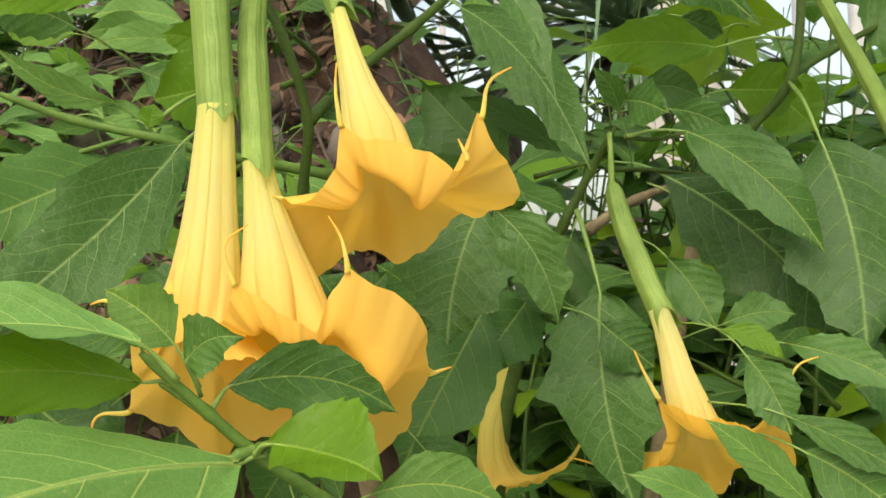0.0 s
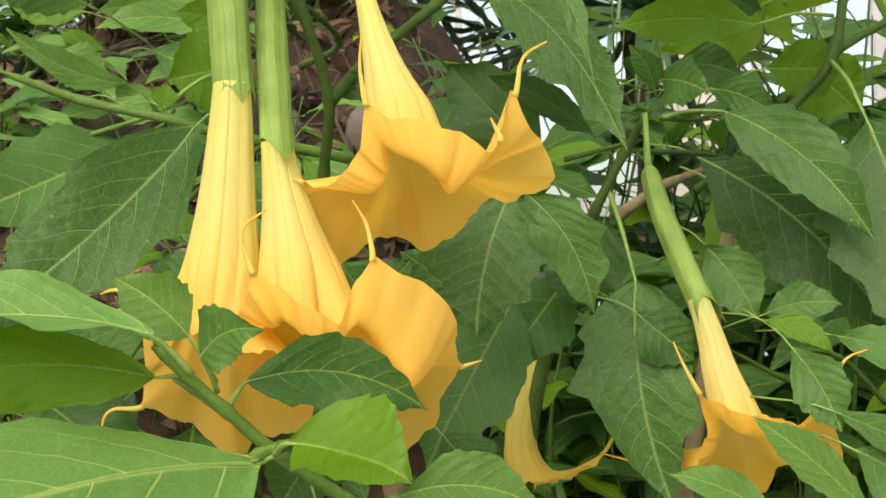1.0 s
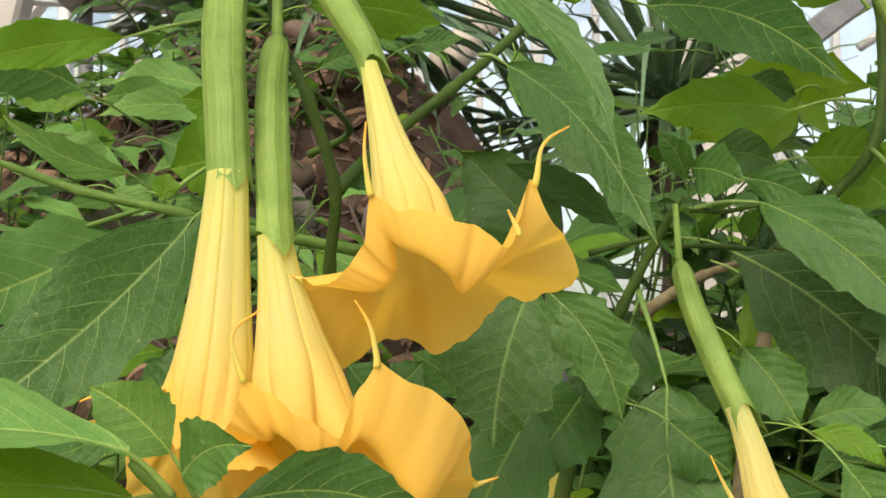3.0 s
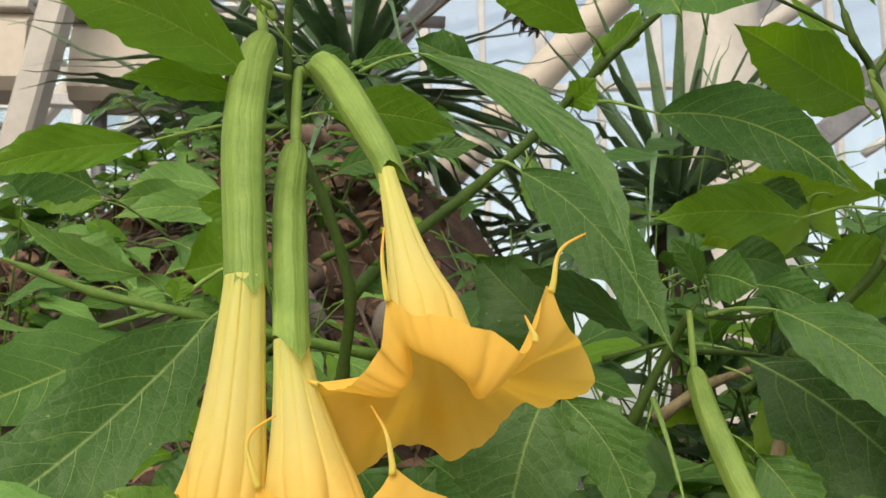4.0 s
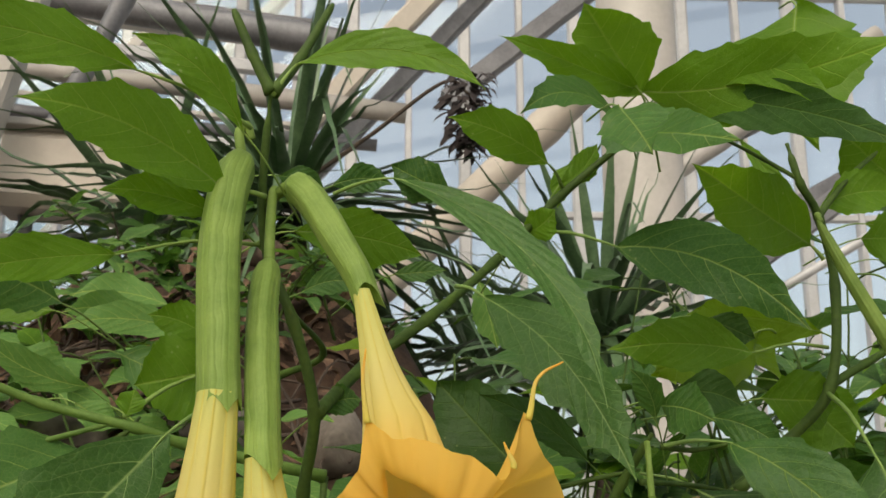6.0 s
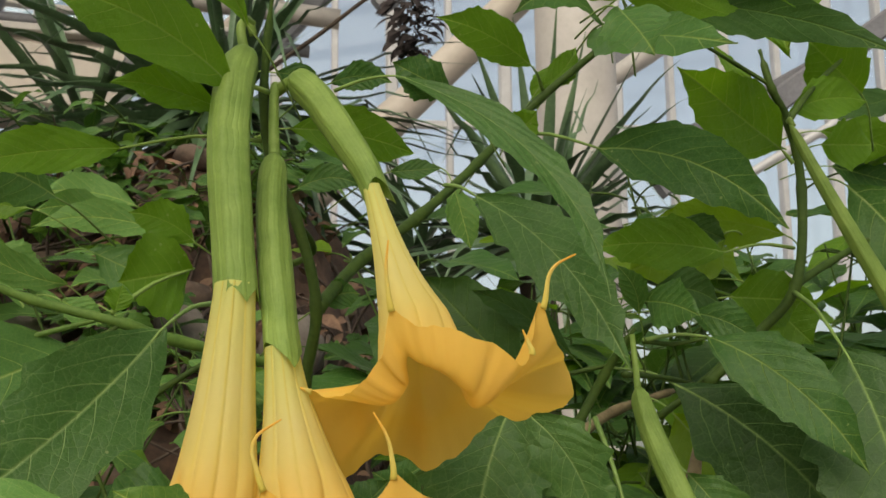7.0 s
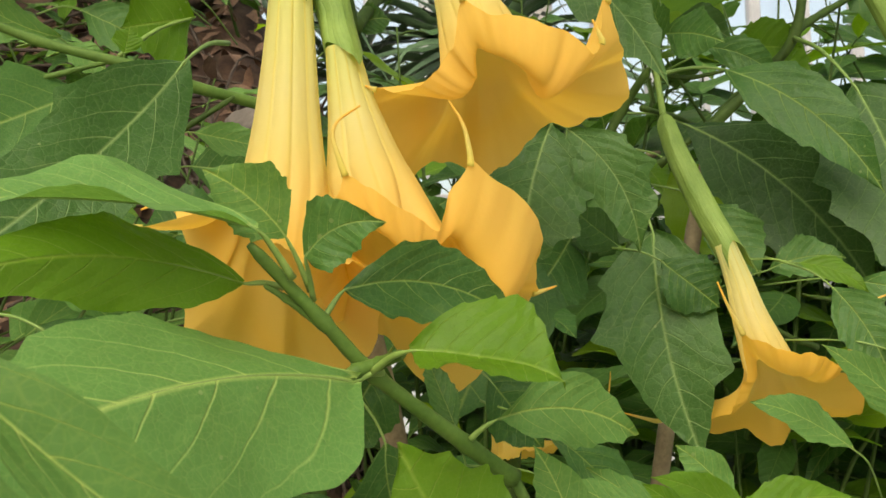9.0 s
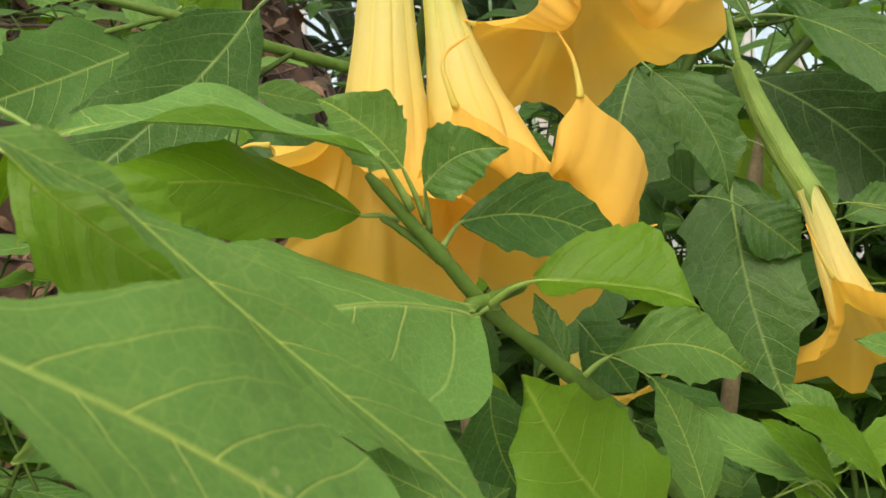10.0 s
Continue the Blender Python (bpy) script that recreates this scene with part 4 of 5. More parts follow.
leaf((0.180, 0.837, 1.763), (0.244, 0.684, 1.686), 0.031, 20, -0.14, 0.02, 0.45, "y")
leaf((0.163, 0.835, 1.763), (0.279, 0.663, 1.729), 0.053, 10, 0.05, 0.02, 0.42, "y")
leaf((0.159, 0.835, 1.764), (0.052, 0.741, 1.760), 0.027, 10, 0, 0, 0.4, "y")
leaf((0.161, 0.835, 1.761), (0.114, 0.796, 1.813), 0.060, 0, 0, 0, 0.45, "y")
leaf((0.313, 0.920, 1.879), (0.298, 0.860, 1.737), 0.103, 0, 0.05, 0, 0.45, "y")
leaf((0.396, 0.944, 1.730), (0.339, 0.915, 1.766), 0.053, 0, 0, 0, 0.5, "y")
leaf((0.283, 0.853, 1.653), (0.175, 0.749, 1.676), 0.050, 10, 0, 0, 0.45, "y", (0.292, 0.854, 1.643))
leaf((0.303, 0.882, 1.691), (0.374, 0.890, 1.706), 0.034, 10, -0.1, 0, 0.5, "y")
leaf((0.376, 0.989, 1.699), (0.429, 0.995, 1.702), 0.043, 0, 0, 0, 0.5, "y")
leaf((0.244, 0.879, 1.745), (0.281, 0.867, 1.688), 0.013, 20, 0, 0, 0.5, "y")
leaf((0.134, 0.814, 1.640), (0.230, 0.728, 1.566), 0.046, 5, -0.1, 0.02, 0.42, "d", (0.079, 0.881, 1.668))
leaf((0.232, 0.844, 1.573), (0.128, 0.822, 1.570), 0.037, 5, 0.05, 0, 0.45, "y", (0.297, 0.875, 1.583))
leaf((0.264, 0.920, 1.605), (0.172, 0.884, 1.566), 0.062, 0, 0, 0, 0.5, "Y")
leaf((0.322, 0.951, 1.610), (0.199, 0.913, 1.611), 0.041, 0, 0.05, 0, 0.5, "Y")
leaf((0.212, 0.879, 1.605), (0.246, 0.881, 1.590), 0.024, 0, 0, 0, 0.5, "D")
leaf((0.143, 0.764, 1.516), (0.124, 0.741, 1.542), 0.017, 0, 0.1, 0, 0.5, "m")
leaf((0.147, 0.765, 1.524), (0.167, 0.721, 1.509), 0.031, 0, -0.05, 0, 0.5, "m")
leaf((0.156, 0.788, 1.532), (0.210, 0.793, 1.525), 0.028, 0, -0.15, 0, 0.5, "D")
leaf((0.180, 0.779, 1.519), (0.222, 0.759, 1.494), 0.024, 0, -0.1, 0, 0.5, "d")
leaf((0.250, 0.891, 1.548), (0.313, 0.898, 1.547), 0.045, 0, 0, 0, 0.5, "y")
leaf((0.299, 0.968, 1.569), (0.338, 0.945, 1.519), 0.056, 0, 0, 0, 0.5, "y")
leaf((0.189, 0.768, 1.502), (0.261, 0.705, 1.414), 0.043, 10, -0.08, 0.02, 0.42, "d", (0.148, 0.775, 1.500))
leaf((0.284, 0.776, 1.494), (0.284, 0.706, 1.348), 0.082, 0, -0.05, 0.02, 0.42, "k", (0.293, 0.872, 1.549))
leaf((0.183, 0.836, 1.479), (0.298, 0.785, 1.353), 0.073, 0, -0.08, 0.02, 0.5, "k")
leaf((0.176, 0.785, 1.416), (0.204, 0.764, 1.366), 0.036, 0, -0.05, 0, 0.5, "m")
leaf((0.221, 0.950, 1.464), (0.262, 0.926, 1.385), 0.070, 0, -0.05, 0, 0.5, "Y")
leaf((0.205, 0.754, 1.369), (0.250, 0.736, 1.375), 0.026, 10, -0.1, 0, 0.5, "m")
leaf((0.229, 0.691, 1.359), (0.287, 0.652, 1.332), 0.026, 10, -0.06, 0, 0.5, "m")
leaf((0.195, 0.656, 1.355), (0.214, 0.636, 1.310), 0.030, 0, -0.06, 0, 0.5, "m")
leaf((0.211, 0.636, 1.321), (0.278, 0.620, 1.284), 0.022, 20, -0.03, 0, 0.5, "m")
leaf((0.221, 0.637, 1.300), (0.276, 0.620, 1.258), 0.043, 10, -0.05, 0, 0.5, "m")
leaf((0.214, 0.595, 1.274), (0.157, 0.596, 1.325), 0.021, 10, 0.03, 0, 0.5, "l")
leaf((0.167, 0.592, 1.273), (0.113, 0.588, 1.299), 0.021, 20, 0.06, 0, 0.5, "l")
leaf((0.185, 0.677, 1.370), (0.219, 0.658, 1.352), 0.015, 20, -0.1, 0, 0.5, "y")
leaf((0.318, 0.730, 1.330), (0.284, 0.727, 1.327), 0.057, 0, 0, 0, 0.5, "d")
leaf((0.384, 0.961, 1.655), (0.424, 0.910, 1.560), 0.063, 0, -0.05, 0, 0.5, "m")
leaf((0.428, 1.100, 1.746), (0.524, 1.110, 1.723), 0.044, 0, -0.05, 0, 0.5, "y")
leaf((0.546, 1.148, 1.803), (0.451, 1.131, 1.772), 0.033, 20, 0, 0, 0.5, "D")
leaf((0.446, 1.124, 1.718), (0.525, 1.133, 1.703), 0.038, 20, 0, 0, 0.5, "d")
leaf((-0.151, 0.916, 1.570), (-0.200, 0.887, 1.555), 0.061, 0, 0, 0, 0.5, "y", (-0.201, 0.863, 1.529))
leaf((-0.152, 0.941, 1.595), (-0.199, 0.914, 1.612), 0.031, 10, 0.1, 0, 0.5, "y")
leaf((-0.250, 0.959, 1.565), (-0.323, 0.898, 1.601), 0.026, 25, -0.1, 0, 0.45, "l")
leaf((-0.176, 1.031, 1.619), (-0.285, 0.994, 1.620), 0.030, 30, 0.1, 0, 0.5, "l")
leaf((-0.228, 1.084, 1.640), (-0.288, 1.018, 1.637), 0.032, 20, 0.1, 0, 0.5, "l")
leaf((-0.224, 1.146, 1.671), (-0.315, 1.135, 1.680), 0.036, 30, 0.1, 0, 0.5, "l")
leaf((-0.218, 0.744, 1.581), (-0.267, 0.686, 1.584), 0.038, 10, 0.1, 0, 0.5, "m")
leaf((-0.281, 0.961, 1.625), (-0.341, 0.955, 1.631), 0.030, 20, 0, 0, 0.5, "y")
leaf((-0.208, 0.906, 1.536), (-0.175, 0.908, 1.508), 0.028, 20, 0, 0, 0.5, "l")
leaf((-0.239, 0.881, 1.541), (-0.210, 0.883, 1.524), 0.023, 20, 0, 0, 0.5, "l")
leaf((-0.197, 0.852, 1.528), (-0.193, 0.854, 1.547), 0.019, 0, 0, 0, 0.5, "y")
leaf((-0.327, 1.009, 1.602), (-0.280, 1.012, 1.577), 0.041, 20, 0, 0, 0.5, "l")
leaf((-0.242, 1.020, 1.603), (-0.180, 1.025, 1.573), 0.042, 20, 0, 0, 0.5, "m")
leaf((-0.155, 0.908, 1.485), (-0.095, 0.914, 1.473), 0.026, 20, 0, 0, 0.5, "l")
leaf((-0.158, 0.960, 1.468), (-0.098, 0.967, 1.462), 0.048, 10, 0, 0, 0.5, "m")
leaf((-0.050, 0.76, 1.386), (-0.018, 0.755, 1.413), 0.030, 10, 0.05, 0.02, 0.45, "d")
leaf((0.004, 0.79, 1.392), (-0.026, 0.78, 1.418), 0.028, 10, 0.05, 0, 0.45, "m")
leaf((-0.068, 0.80, 1.412), (-0.044, 0.80, 1.378), 0.034, 10, 0, 0, 0.45, "d")
leaf((-0.018, 0.82, 1.406), (0.012, 0.815, 1.425), 0.022, 15, 0, 0, 0.45, "m")
leaf((0.055, 1.007, 1.664), (0.070, 1.003, 1.605), 0.028, 20, 0, 0, 0.5, "l")
stem([(-0.089, 0.658, 1.687), (-0.094, 0.679, 1.629), (-0.090, 0.690, 1.593), (-0.076, 0.691, 1.561), (-0.063, 0.702, 1.511), (-0.069, 0.721, 1.468), (-0.072, 0.741, 1.429)], 0.0049, "g")
stem([(-0.089, 0.658, 1.683), (-0.100, 0.657, 1.705), (-0.112, 0.657, 1.733)], 0.0046, "g")
stem([(-0.088, 0.658, 1.683), (-0.075, 0.671, 1.709), (-0.057, 0.684, 1.751)], 0.0046, "g")
stem([(-0.062, 0.702, 1.509), (-0.036, 0.749, 1.545), (0.003, 0.776, 1.580), (0.050, 0.829, 1.631), (0.101, 0.861, 1.689), (0.170, 0.847, 1.748), (0.208, 0.829, 1.791)], 0.0050, "g")
stem([(0.273, 0.857, 1.733), (0.280, 0.856, 1.702), (0.296, 0.868, 1.680), (0.308, 0.879, 1.631), (0.296, 0.873, 1.555), (0.267, 0.890, 1.517), (0.230, 0.895, 1.482)], 0.0057, "g")
stem([(0.294, 0.873, 1.554), (0.334, 0.902, 1.576), (0.414, 0.962, 1.617)], 0.0046, "g")
stem([(0.296, 0.868, 1.680), (0.328, 0.886, 1.716), (0.367, 0.917, 1.750)], 0.0034, "g")
stem([(0.282, 0.856, 1.703), (0.254, 0.854, 1.719), (0.216, 0.827, 1.725)], 0.0024, "g")
stem([(0.258, 0.889, 1.515), (0.235, 0.908, 1.488), (0.201, 0.925, 1.460)], 0.0041, "g")
stem([(-0.310, 0.831, 1.558), (-0.253, 0.847, 1.536), (-0.190, 0.852, 1.520), (-0.159, 0.866, 1.511), (-0.065, 0.897, 1.492)], 0.0056, "n")
stem([(-0.316, 0.826, 1.487), (-0.260, 0.844, 1.507), (-0.203, 0.851, 1.524)], 0.0034, "n")
stem([(-0.232, 0.857, 1.503), (-0.199, 0.851, 1.515), (-0.188, 0.853, 1.528)], 0.0026, "g")
stem([(-0.012, 0.571, 1.271), (-0.035, 0.560, 1.288), (-0.077, 0.546, 1.321), (-0.099, 0.534, 1.344), (-0.129, 0.522, 1.376)], 0.0052, "n")
stem([(-0.099, 0.535, 1.342), (-0.114, 0.533, 1.354), (-0.123, 0.533, 1.360)], 0.0024, "n")
stem([(-0.094, 0.535, 1.316), (-0.086, 0.538, 1.323), (-0.076, 0.540, 1.326), (-0.068, 0.522, 1.330)], 0.0046, "n")
stem([(0.143, 0.775, 1.508), (0.127, 0.795, 1.480), (0.107, 0.802, 1.443), (0.098, 0.822, 1.418)], 0.0053, "g")
stem([(0.148, 0.775, 1.500), (0.168, 0.777, 1.498), (0.190, 0.768, 1.501)], 0.0024, "g")
stem([(0.137, 0.784, 1.479), (0.183, 0.834, 1.481), (0.231, 0.895, 1.480)], 0.0025, "g")
stem([(0.087, 0.802, 1.477), (0.115, 0.794, 1.483), (0.139, 0.796, 1.488)], 0.0024, "g")
stem([(0.154, 1.031, 1.446), (0.203, 1.063, 1.474), (0.269, 1.098, 1.495)], 0.0067, "w")
stem([(-0.214, 0.897, 1.445), (-0.175, 0.883, 1.473), (-0.125, 0.869, 1.503)], 0.0040, "g")
stem([(-0.098, 0.876, 1.560), (-0.064, 0.813, 1.564), (-0.082, 0.757, 1.580)], 0.0033, "g")
stem([(0.200, 0.699, 1.352), (0.243, 0.724, 1.343), (0.279, 0.748, 1.311)], 0.0026, "g")
stem([(0.179, 0.740, 1.349), (0.220, 0.764, 1.327), (0.254, 0.789, 1.318)], 0.0028, "g")

# the woody base that carries the branches
stem([(-0.072, 0.741, 1.429), (-0.02, 0.80, 1.15), (0.0, 0.87, 0.55), (0.0, 0.9, -0.02)], 0.016, "w")
stem([(0.230, 0.895, 1.482), (0.16, 0.88, 1.15), (0.06, 0.9, 0.5), (0.02, 0.9, -0.02)], 0.012, "w")
stem([(-0.012, 0.571, 1.271), (0.05, 0.60, 1.12), (0.03, 0.75, 0.5), (0.0, 0.88, -0.02)], 0.010, "n")
stem([(0.098, 0.822, 1.418), (0.052, 0.847, 1.223), (0.03, 0.88, 0.6), (0.01, 0.9, -0.02)], 0.010, "g")
stem([(-0.065, 0.897, 1.492), (-0.076, 0.899, 1.274), (-0.03, 0.9, 0.6), (-0.01, 0.9, -0.02)], 0.010, "g")

# flowers
f1 = flower([(-0.1035, 0.605, 1.505), (-0.105, 0.602, 1.475), (-0.107, 0.598, 1.443), (-0.109, 0.594, 1.416)], 0.0098, 0.0185, [
    (0, 0.0245, 0.050, 55), (29, 0.031, 0.056, 65), (46, 0.038, 0.055, 65), (79, 0.044, 0.051, 60), (117, 0.055, 0.0595, 55), (139, 0.0656, 0.079, 48), (162, 0.063, 0.081, 45), (172, 0.0655, 0.097, 45),
    (190, 0.0614, 0.082, 50), (216, 0.055, 0.0705, 70, 0.040, (-1, 0, 0.05), (-0.2, 0, -1)), (227, 0.0545, 0.060, 75), (237, 0.0445, 0.050, 80), (252, 0.050, 0.0185, 95, 0.018, (-1, 0, 0.1), (-1, 0, -0.4)), (263, 0.046, 0.029, 88),
    (276, 0.053, 0.0385, 85, 0.040, (-1, 0, 0.2), (-0.4, 0, -1)), (287, 0.033, 0.026, 75), (298, 0.0215, 0.018, 65), (311, 0.0215, 0.034, 45)],
    1, (-0.1, -0.3, -0.95))
calyx([(-0.104, 0.665, 1.648), (-0.109, 0.650, 1.622), (-0.110, 0.635, 1.585), (-0.106, 0.617, 1.539), (-0.1025, 0.605, 1.500)], 0.0098, 0.0101, f1, 1, 5)
flower_stalk([(-0.100, 0.670, 1.659), (-0.103, 0.668, 1.667), (-0.107, 0.668, 1.662), (-0.104, 0.664, 1.645)], 0.0024, f1)

f2 = flower([(-0.081, 0.598, 1.474), (-0.078, 0.596, 1.450), (-0.075, 0.594, 1.431), (-0.072, 0.592, 1.412)], 0.0078, 0.0192, [
    (338, 0.0402, 0.0275, 150, 0.044, (-0.3, 0, 1), (0.9, 0, 0.55)), (349, 0.0385, 0.0301, 150), (4, 0.0365, 0.0376, 146), (19, 0.034, 0.0445, 138), (31, 0.0325, 0.0495, 128), (39, 0.0365, 0.0441, 140), (46, 0.0425, 0.0365, 148),
    (53, 0.0509, 0.0325, 150, 0.038, (-0.15, 0, 1), (-0.6, 0, 1)), (61, 0.0540, 0.0305, 150), (70, 0.0599, 0.0336, 150), (81, 0.0663, 0.0406, 150), (91, 0.0708, 0.0489, 146), (101, 0.0718, 0.0555, 132), (112, 0.0703, 0.0603, 105),
    (119, 0.0733, 0.0625, 85, 0.016, (1, 0, 0.3)), (133, 0.0747, 0.0725, 60), (149, 0.0838, 0.0822, 45), (164, 0.087, 0.0858, 45), (175, 0.079, 0.0730, 45), (184, 0.066, 0.056, 48), (201, 0.052, 0.054, 52), (242, 0.040, 0.050, 60), (285, 0.041, 0.040, 80), (312, 0.038, 0.030, 120)],
    2, (0.2, -0.4, -0.9), lip=3.2)
calyx([(-0.087, 0.662, 1.587), (-0.088, 0.645, 1.556), (-0.086, 0.628, 1.526), (-0.083, 0.612, 1.496), (-0.0805, 0.599, 1.474)], 0.0072, 0.0084, f2, 2, 2)
flower_stalk([(-0.086, 0.685, 1.634), (-0.088, 0.680, 1.631), (-0.088, 0.670, 1.608), (-0.087, 0.661, 1.584)], 0.0026, f2)

f3 = flower([(-0.036, 0.624, 1.560), (-0.029, 0.612, 1.529), (-0.023, 0.603, 1.505), (-0.017, 0.595, 1.485)], 0.0044, 0.0172, [
    (338, 0.0385, 0.0215, 150, 0.040, (-0.12, 0, 1), (0.1, 0, 1)), (349, 0.0395, 0.0235, 155), (8, 0.0420, 0.0292, 155), (22, 0.0450, 0.0348, 150), (35, 0.0480, 0.0400, 142), (43, 0.0495, 0.0455, 130), (50, 0.0505, 0.0510, 115),
    (57, 0.0540, 0.0450, 125, 0.015, (-0.45, 0, 1)), (67, 0.058, 0.030, 140, 0.044, (0.15, 0, 1), (0.9, 0, 0.45), 0.015), (92, 0.067, 0.030, 105), (113, 0.0756, 0.043, 85), (132, 0.066, 0.0374, 80), (144, 0.064, 0.031, 70), (164, 0.0674, 0.0404, 52), (179, 0.066, 0.048, 48),
    (194, 0.0625, 0.036, 48), (211, 0.066, 0.043, 52), (226, 0.070, 0.0536, 58), (248, 0.057, 0.032, 75), (266, 0.055, 0.027, 95, 0.007, (-1, 0, 0.4)), (285, 0.042, 0.038, 115), (320, 0.035, 0.0325, 130)],
    3, (0.15, -0.4, -0.9), lip=2.7)
calyx([(-0.077, 0.675, 1.637), (-0.064, 0.662, 1.620), (-0.050, 0.645, 1.594), (-0.039, 0.632, 1.573), (-0.035, 0.627, 1.562)], 0.0088, 0.0068, f3, 3, 2)
flower_stalk([(-0.089, 0.685, 1.629), (-0.084, 0.680, 1.632), (-0.076, 0.674, 1.635)], 0.003, f3)

f4 = flower([(0.153, 0.701, 1.383), (0.159, 0.697, 1.360), (0.163, 0.694, 1.340), (0.168, 0.690, 1.321)], 0.0062, 0.0132, [
    (324, 0.0333, 0.005, 135, 0.040, (-0.5, 0, 1), (-0.4, 0, 1)), (347, 0.039, 0.013, 145), (5, 0.041, 0.017, 145), (22, 0.040, 0.020, 140), (41, 0.0377, 0.0237, 130), (61, 0.0406, 0.022, 130),
    (76, 0.049, 0.012, 140, 0.042, (0.5, 0, 1), (1, 0, 0.3), 0.013), (93, 0.0557, 0.0226, 110), (106, 0.062, 0.032, 95), (118, 0.067, 0.0425, 80), (133, 0.060, 0.037, 70), (144, 0.055, 0.034, 60), (166, 0.056, 0.045, 45), (181, 0.0554, 0.034, 45),
    (196, 0.076, 0.026, 50), (209, 0.080, 0.016, 55, 0.036, (-1, 0, 0.3)), (232, 0.030, 0.0315, 70), (303, 0.024, 0.018, 110)],
    4, (0.12, -0.35, -0.93), PETAL_SIDE, lip=1.6)
calyx([(0.132, 0.735, 1.466), (0.137, 0.725, 1.438), (0.146, 0.715, 1.409), (0.155, 0.702, 1.381)], 0.0055, 0.0080, f4, 4, 2)
flower_stalk([(0.134, 0.750, 1.500), (0.133, 0.742, 1.481), (0.132, 0.735, 1.465)], 0.0018, f4)

flower([(0.069, 0.858, 1.360), (0.063, 0.850, 1.326), (0.053, 0.842, 1.297), (0.052, 0.840, 1.275)], 0.006, 0.012, [
    (0, 0.028, 0.022, 95), (75, 0.050, 0.020, 105, 0.045, (0.6, 0, 1), (0.1, 0, 1)), (150, 0.035, 0.03, 70), (220, 0.035, 0.03, 70), (290, 0.026, 0.024, 90)],
    5, (0.2, -0.1, -1), PETAL_SHADED)

f6 = flower([(0.347, 0.789, 1.487), (0.354, 0.788, 1.466), (0.361, 0.787, 1.445), (0.368, 0.788, 1.423)], 0.0066, 0.013, [
    (0, 0.030, 0.022, 95), (80, 0.035, 0.03, 80), (150, 0.035, 0.03, 70), (220, 0.035, 0.03, 70), (290, 0.030, 0.024, 90)],
    6, (0.3, -0.1, -1), PETAL_SIDE)
calyx([(0.276, 0.817, 1.661), (0.289, 0.808, 1.623), (0.308, 0.800, 1.578), (0.330, 0.793, 1.528), (0.350, 0.788, 1.478)], 0.0030, 0.0074, f6, 6, 2)
flower_stalk([(0.296, 0.868, 1.680), (0.287, 0.843, 1.673), (0.277, 0.820, 1.666), (0.278, 0.817, 1.660)], 0.0018, f6)

# ---- thickets behind ----
BLADES = {}


def shared_blade(kind, v):
    """One of six blade meshes of a kind, built once and shared by all leaves of a thicket."""
    if (kind, v) not in BLADES:
        bm = bmesh.new()
        r = random.Random(v)
        blade(bm, (0, 0, 0), (0, 1, 0), r.uniform(0.34, 0.5), (0, 0, 1), r.uniform(-0.06, 0.06), r.uniform(0.0, 0.1), r.uniform(0.38, 0.5), 0.05, 0.2, 0.06, 14, 6, v)
        tube(bm, [Vector((0, -0.35 + 0.15 * i, -0.02 * (i - 2) ** 2)) for i in range(4)], [0.011, 0.010, 0.010, 0.008], 5, 1)
        me = bpy.data.meshes.new("leaf")
        bm.to_mesh(me)
        bm.free()
        me.materials.append(LEAF[kind])
        me.materials.append(STEM["g"])
        me.polygons.foreach_set("use_smooth", [True] * len(me.polygons))
        BLADES[kind, v] = me
    return BLADES[kind, v]


def thicket(label, box, n, size, kinds, seed, twigs=10):
    """A leafy shrub: twigs rising through the box, leaves set along them."""
    r = random.Random(seed)
    (x0, x1), (y0, y1), (z0, z1) = box
    bush = thing("shrub", label, "shrub", "shrubs behind", at=((x0 + x1) / 2, (y0 + y1) / 2, 0))
    o = Vector(bush.location)
    runs = []
    for i in range(twigs):
        x, y = r.uniform(x0, x1), r.uniform(y0, y1)
        top = r.uniform(z0 + 0.5 * (z1 - z0), z1)
        pts = [Vector((x + r.uniform(-0.3, 0.3), y + 0.05, max(0.0, z0 - 0.5))), Vector((x + r.uniform(-0.06, 0.06), y, z0 + 0.3 * (top - z0))), Vector((x + r.uniform(-0.16, 0.16), y + r.uniform(-0.08, 0.08), top))]
        run = [p - o for p in spline(pts, 8)]
        bm = bmesh.new()
        tube(bm, run, [0.0045 * (1 - 0.85 * k / len(run)) for k in range(len(run))], 7)
        part("twig", bm, STEM["g"], bush)
        runs.append(run)
    for i in range(n):
        run = runs[i % twigs]
        c = run[min(len(run) - 1, int(r.uniform(0.25, 1.0) * len(run)))]
        az = r.uniform(0, 2 * math.pi)
        d = Vector((math.cos(az), 0.7 * math.sin(az) - 0.35, r.uniform(-0.75, 0.35))).normalized()
        k = size * r.uniform(0.65, 1.25)
        up = Vector((r.uniform(-0.3, 0.3), -0.5, 1)).normalized()
        sd = d.cross(up).normalized()
        m = Matrix((sd, d, sd.cross(d))).transposed().to_4x4()
        ob = new("leaf", shared_blade(r.choice(kinds), r.randrange(6)))
        ob.parent = bush
        ob.matrix_basis = Matrix.Translation(c + d * 0.35 * k) @ m @ Matrix.Scale(k, 4)
    return bush


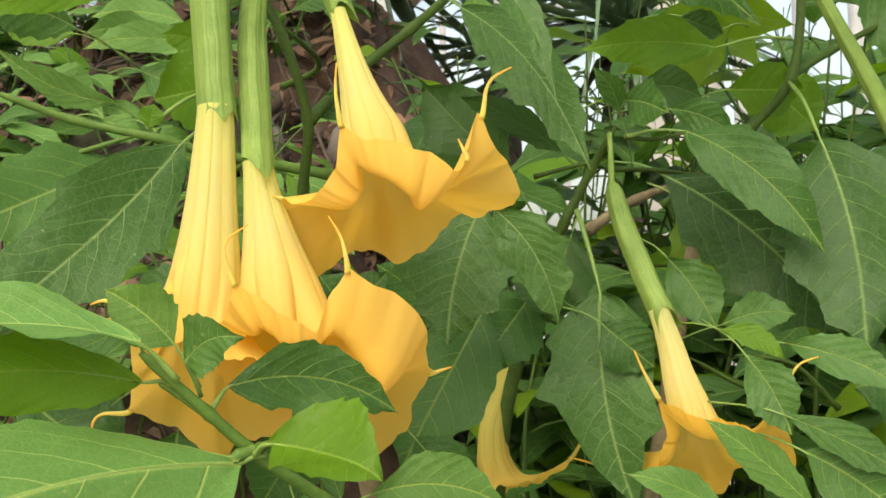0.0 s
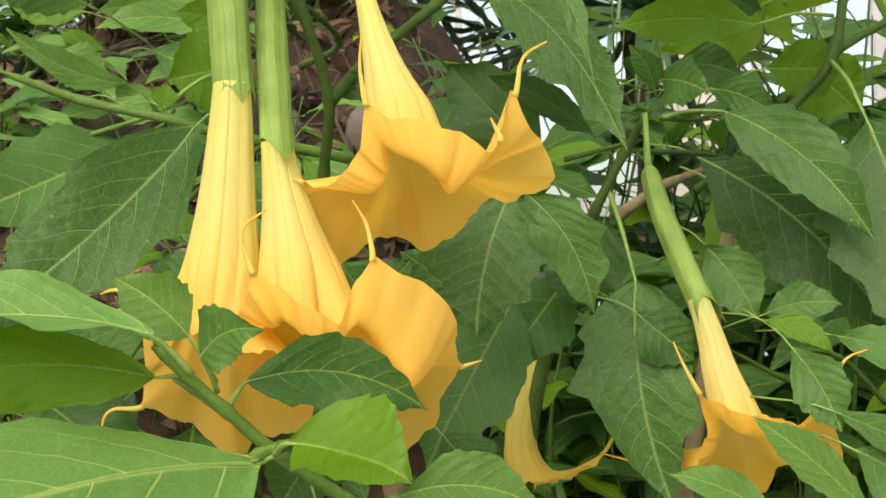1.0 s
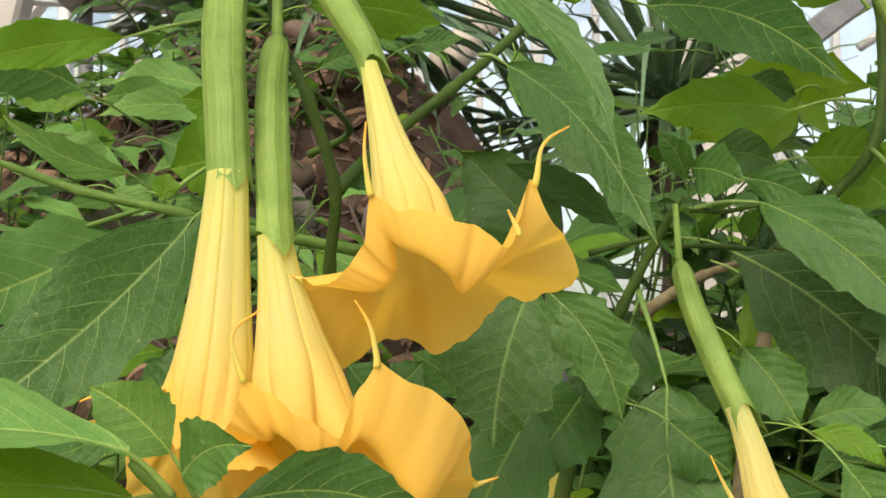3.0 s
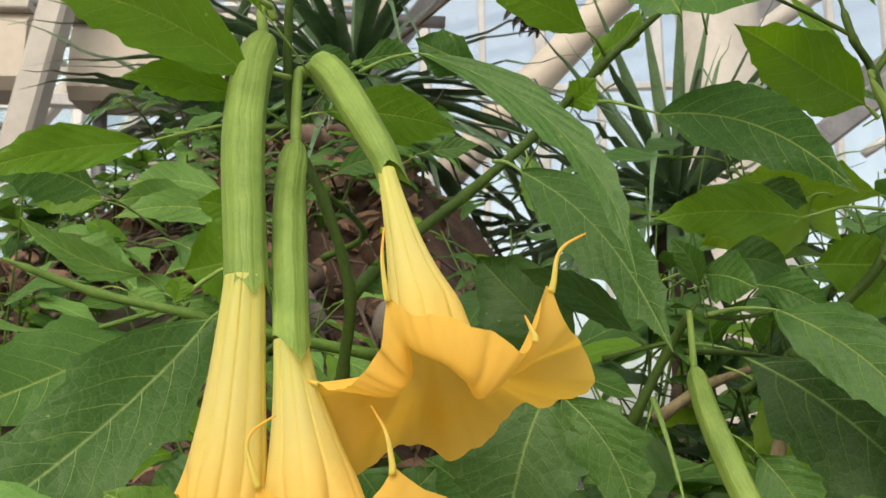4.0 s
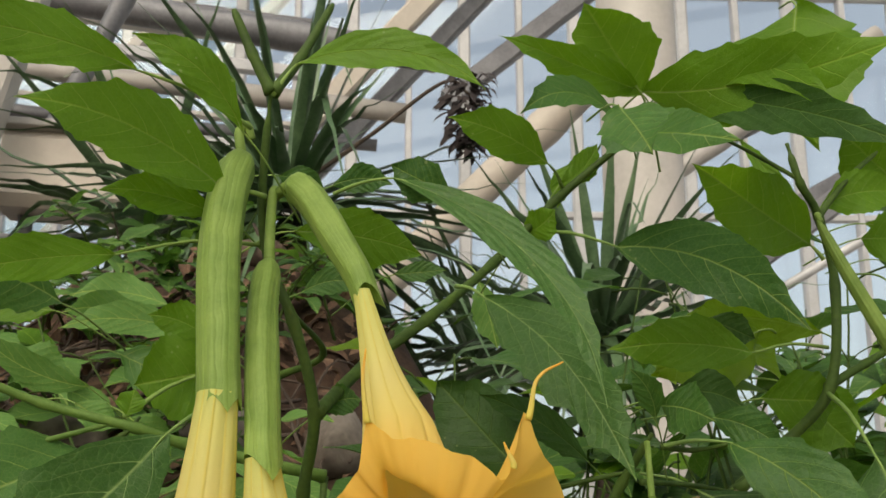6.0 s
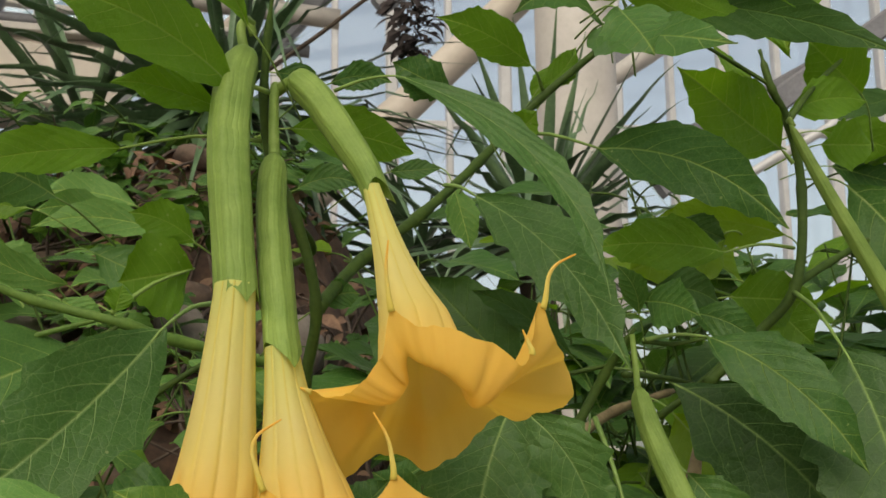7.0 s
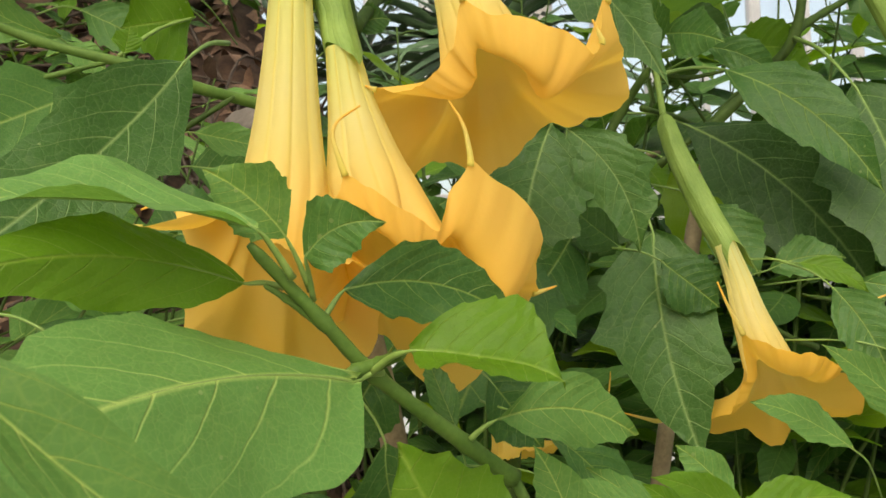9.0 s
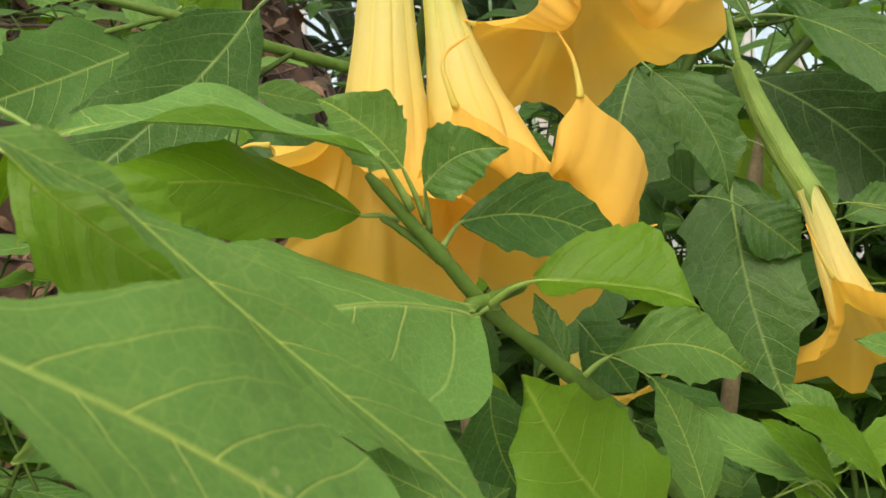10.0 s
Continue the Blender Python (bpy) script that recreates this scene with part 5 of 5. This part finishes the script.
def creeper(label, x0, x1, y0, y1, n, size, kinds, seed):
    """Low growth rooted over the bank: short twigs and leaves standing off the soil."""
    r = random.Random(seed)
    plant = thing("creeper", label, "creeper", "creepers on the bank", at=((x0 + x1) / 2, (y0 + y1) / 2, 0))
    o = Vector(plant.location)
    for i in range(n // 9):
        x, y = r.uniform(x0, x1), r.uniform(y0, y1)
        p = Vector((x, y, bank_height(x, y) - 0.01))
        tip = p + Vector((r.uniform(-0.12, 0.12), r.uniform(-0.14, -0.03), r.uniform(0.03, 0.16)))
        run = [q - o for q in spline([p, (p + tip) / 2 + Vector((0, 0, 0.03)), tip], 6)]
        bm = bmesh.new()
        tube(bm, run, [0.0028 * (1 - 0.6 * k / len(run)) for k in range(len(run))], 6)
        part("twig", bm, STEM["g"] if i % 3 else TRUNK, plant)
        for k in range(9):
            c = run[r.randrange(3, len(run))]
            az = r.uniform(0, 2 * math.pi)
            d = Vector((math.cos(az), 0.8 * math.sin(az) - 0.3, r.uniform(-0.7, 0.3))).normalized()
            up = Vector((r.uniform(-0.4, 0.4), -0.5, 1)).normalized()
            sd = d.cross(up).normalized()
            m = Matrix((sd, d, sd.cross(d))).transposed().to_4x4()
            z = size * r.uniform(0.6, 1.3)
            ob = new("leaf", shared_blade(r.choice(kinds), r.randrange(6)))
            ob.parent = plant
            ob.matrix_basis = Matrix.Translation(c + d * 0.3 * z) @ m @ Matrix.Scale(z, 4)
    return plant


creeper("small dark green leaves creeping over the earth bank", -0.8, -0.25, 1.35, 1.9, 200, 0.06, "mmdl", 31)
creeper("dusty green creeper over the upper bank", -0.75, 0.05, 1.75, 2.25, 300, 0.07, "mmdl", 32)
creeper("sparse green creeper on the brown bank", -0.35, 0.22, 1.35, 1.9, 130, 0.05, "mdDD", 33)

# dead vines hanging over the bank
for i in range(46):
    x, y = rng.uniform(-0.6, 0.25), rng.uniform(1.5, 2.1)
    pts = []
    for k in range(5):
        xx, yy = x + 0.07 * k * rng.uniform(-1, 1), y - 0.09 * k
        pts.append(Vector((xx, yy, max(bank_height(xx, yy), 0.4) + 0.02 + 0.05 * rng.random())))
    bm = bmesh.new()
    run = spline(pts, 5)
    tube(bm, run, [rng.uniform(0.002, 0.004) * (1 - 0.5 * k / len(run)) for k in range(len(run))], 6)
    tagged(part("dead_vine", bm, TRUNK), "dry brown vine trailing down the bank", "vine", "dead vines")

thicket("leafy green shrub with stalked leaves before the glass", ((0.106, 0.736), (0.950, 1.350), (0.980, 1.690)), 290, 0.10, "mmdDyY", 21, 26)
thicket("dense dark leafy shrub low under the trumpets", ((-0.360, 0.340), (0.840, 1.150), (0.772, 1.342)), 190, 0.105, "ddDmm", 22, 18)
thicket("small-leaved green shrub before the earth bank", ((-0.763, -0.133), (0.950, 1.300), (0.929, 1.649)), 205, 0.10, "lpylpm", 23, 22)
# Darkest leaf kinds carry the shade at the foot of the glass.
thicket("shrub at the foot of the glass, shade put into its dark leaf colour", ((0.069, 1.269), (1.600, 2.100), (0.569, 1.929)), 300, 0.165, "DDdd", 24, 30)
thicket("yellow-green leafy shrub before the glass", ((0.307, 0.787), (0.980, 1.250), (1.178, 1.708)), 230, 0.10, "ymdYd", 27, 22)
thicket("broad dark-leaved shrub filling the corner", ((0.264, 0.934), (1.050, 1.450), (1.086, 1.736)), 260, 0.12, "dDmdy", 29, 24)
thicket("slender leafy shrub behind the hanging leaves", ((0.001, 0.381), (1.200, 1.500), (0.941, 1.721)), 260, 0.10, "dDmD", 30, 16)
thicket("low green growth along the bank", ((-1.022, 0.078), (1.350, 1.600), (0.948, 1.498)), 70, 0.10, "mdDm", 25, 10)
thicket("bright leafy shrub low beside the path", ((0.097, 0.497), (0.620, 0.800), (0.856, 1.226)), 170, 0.085, "lplym", 26, 14)
# Palest kinds stand in for the light falling on these leaves from above.
thicket("shrub growing on the bank, light from above put into its pale leaf colour", ((-0.744, -0.144), (1.400, 1.700), (1.252, 1.762)), 200, 0.10, "pplpyp", 34, 22)
thicket("tangled mid-green shrub before the glass wall", ((0.195, 0.875), (1.480, 1.750), (1.206, 1.816)), 260, 0.11, "dDmdy", 35, 24)
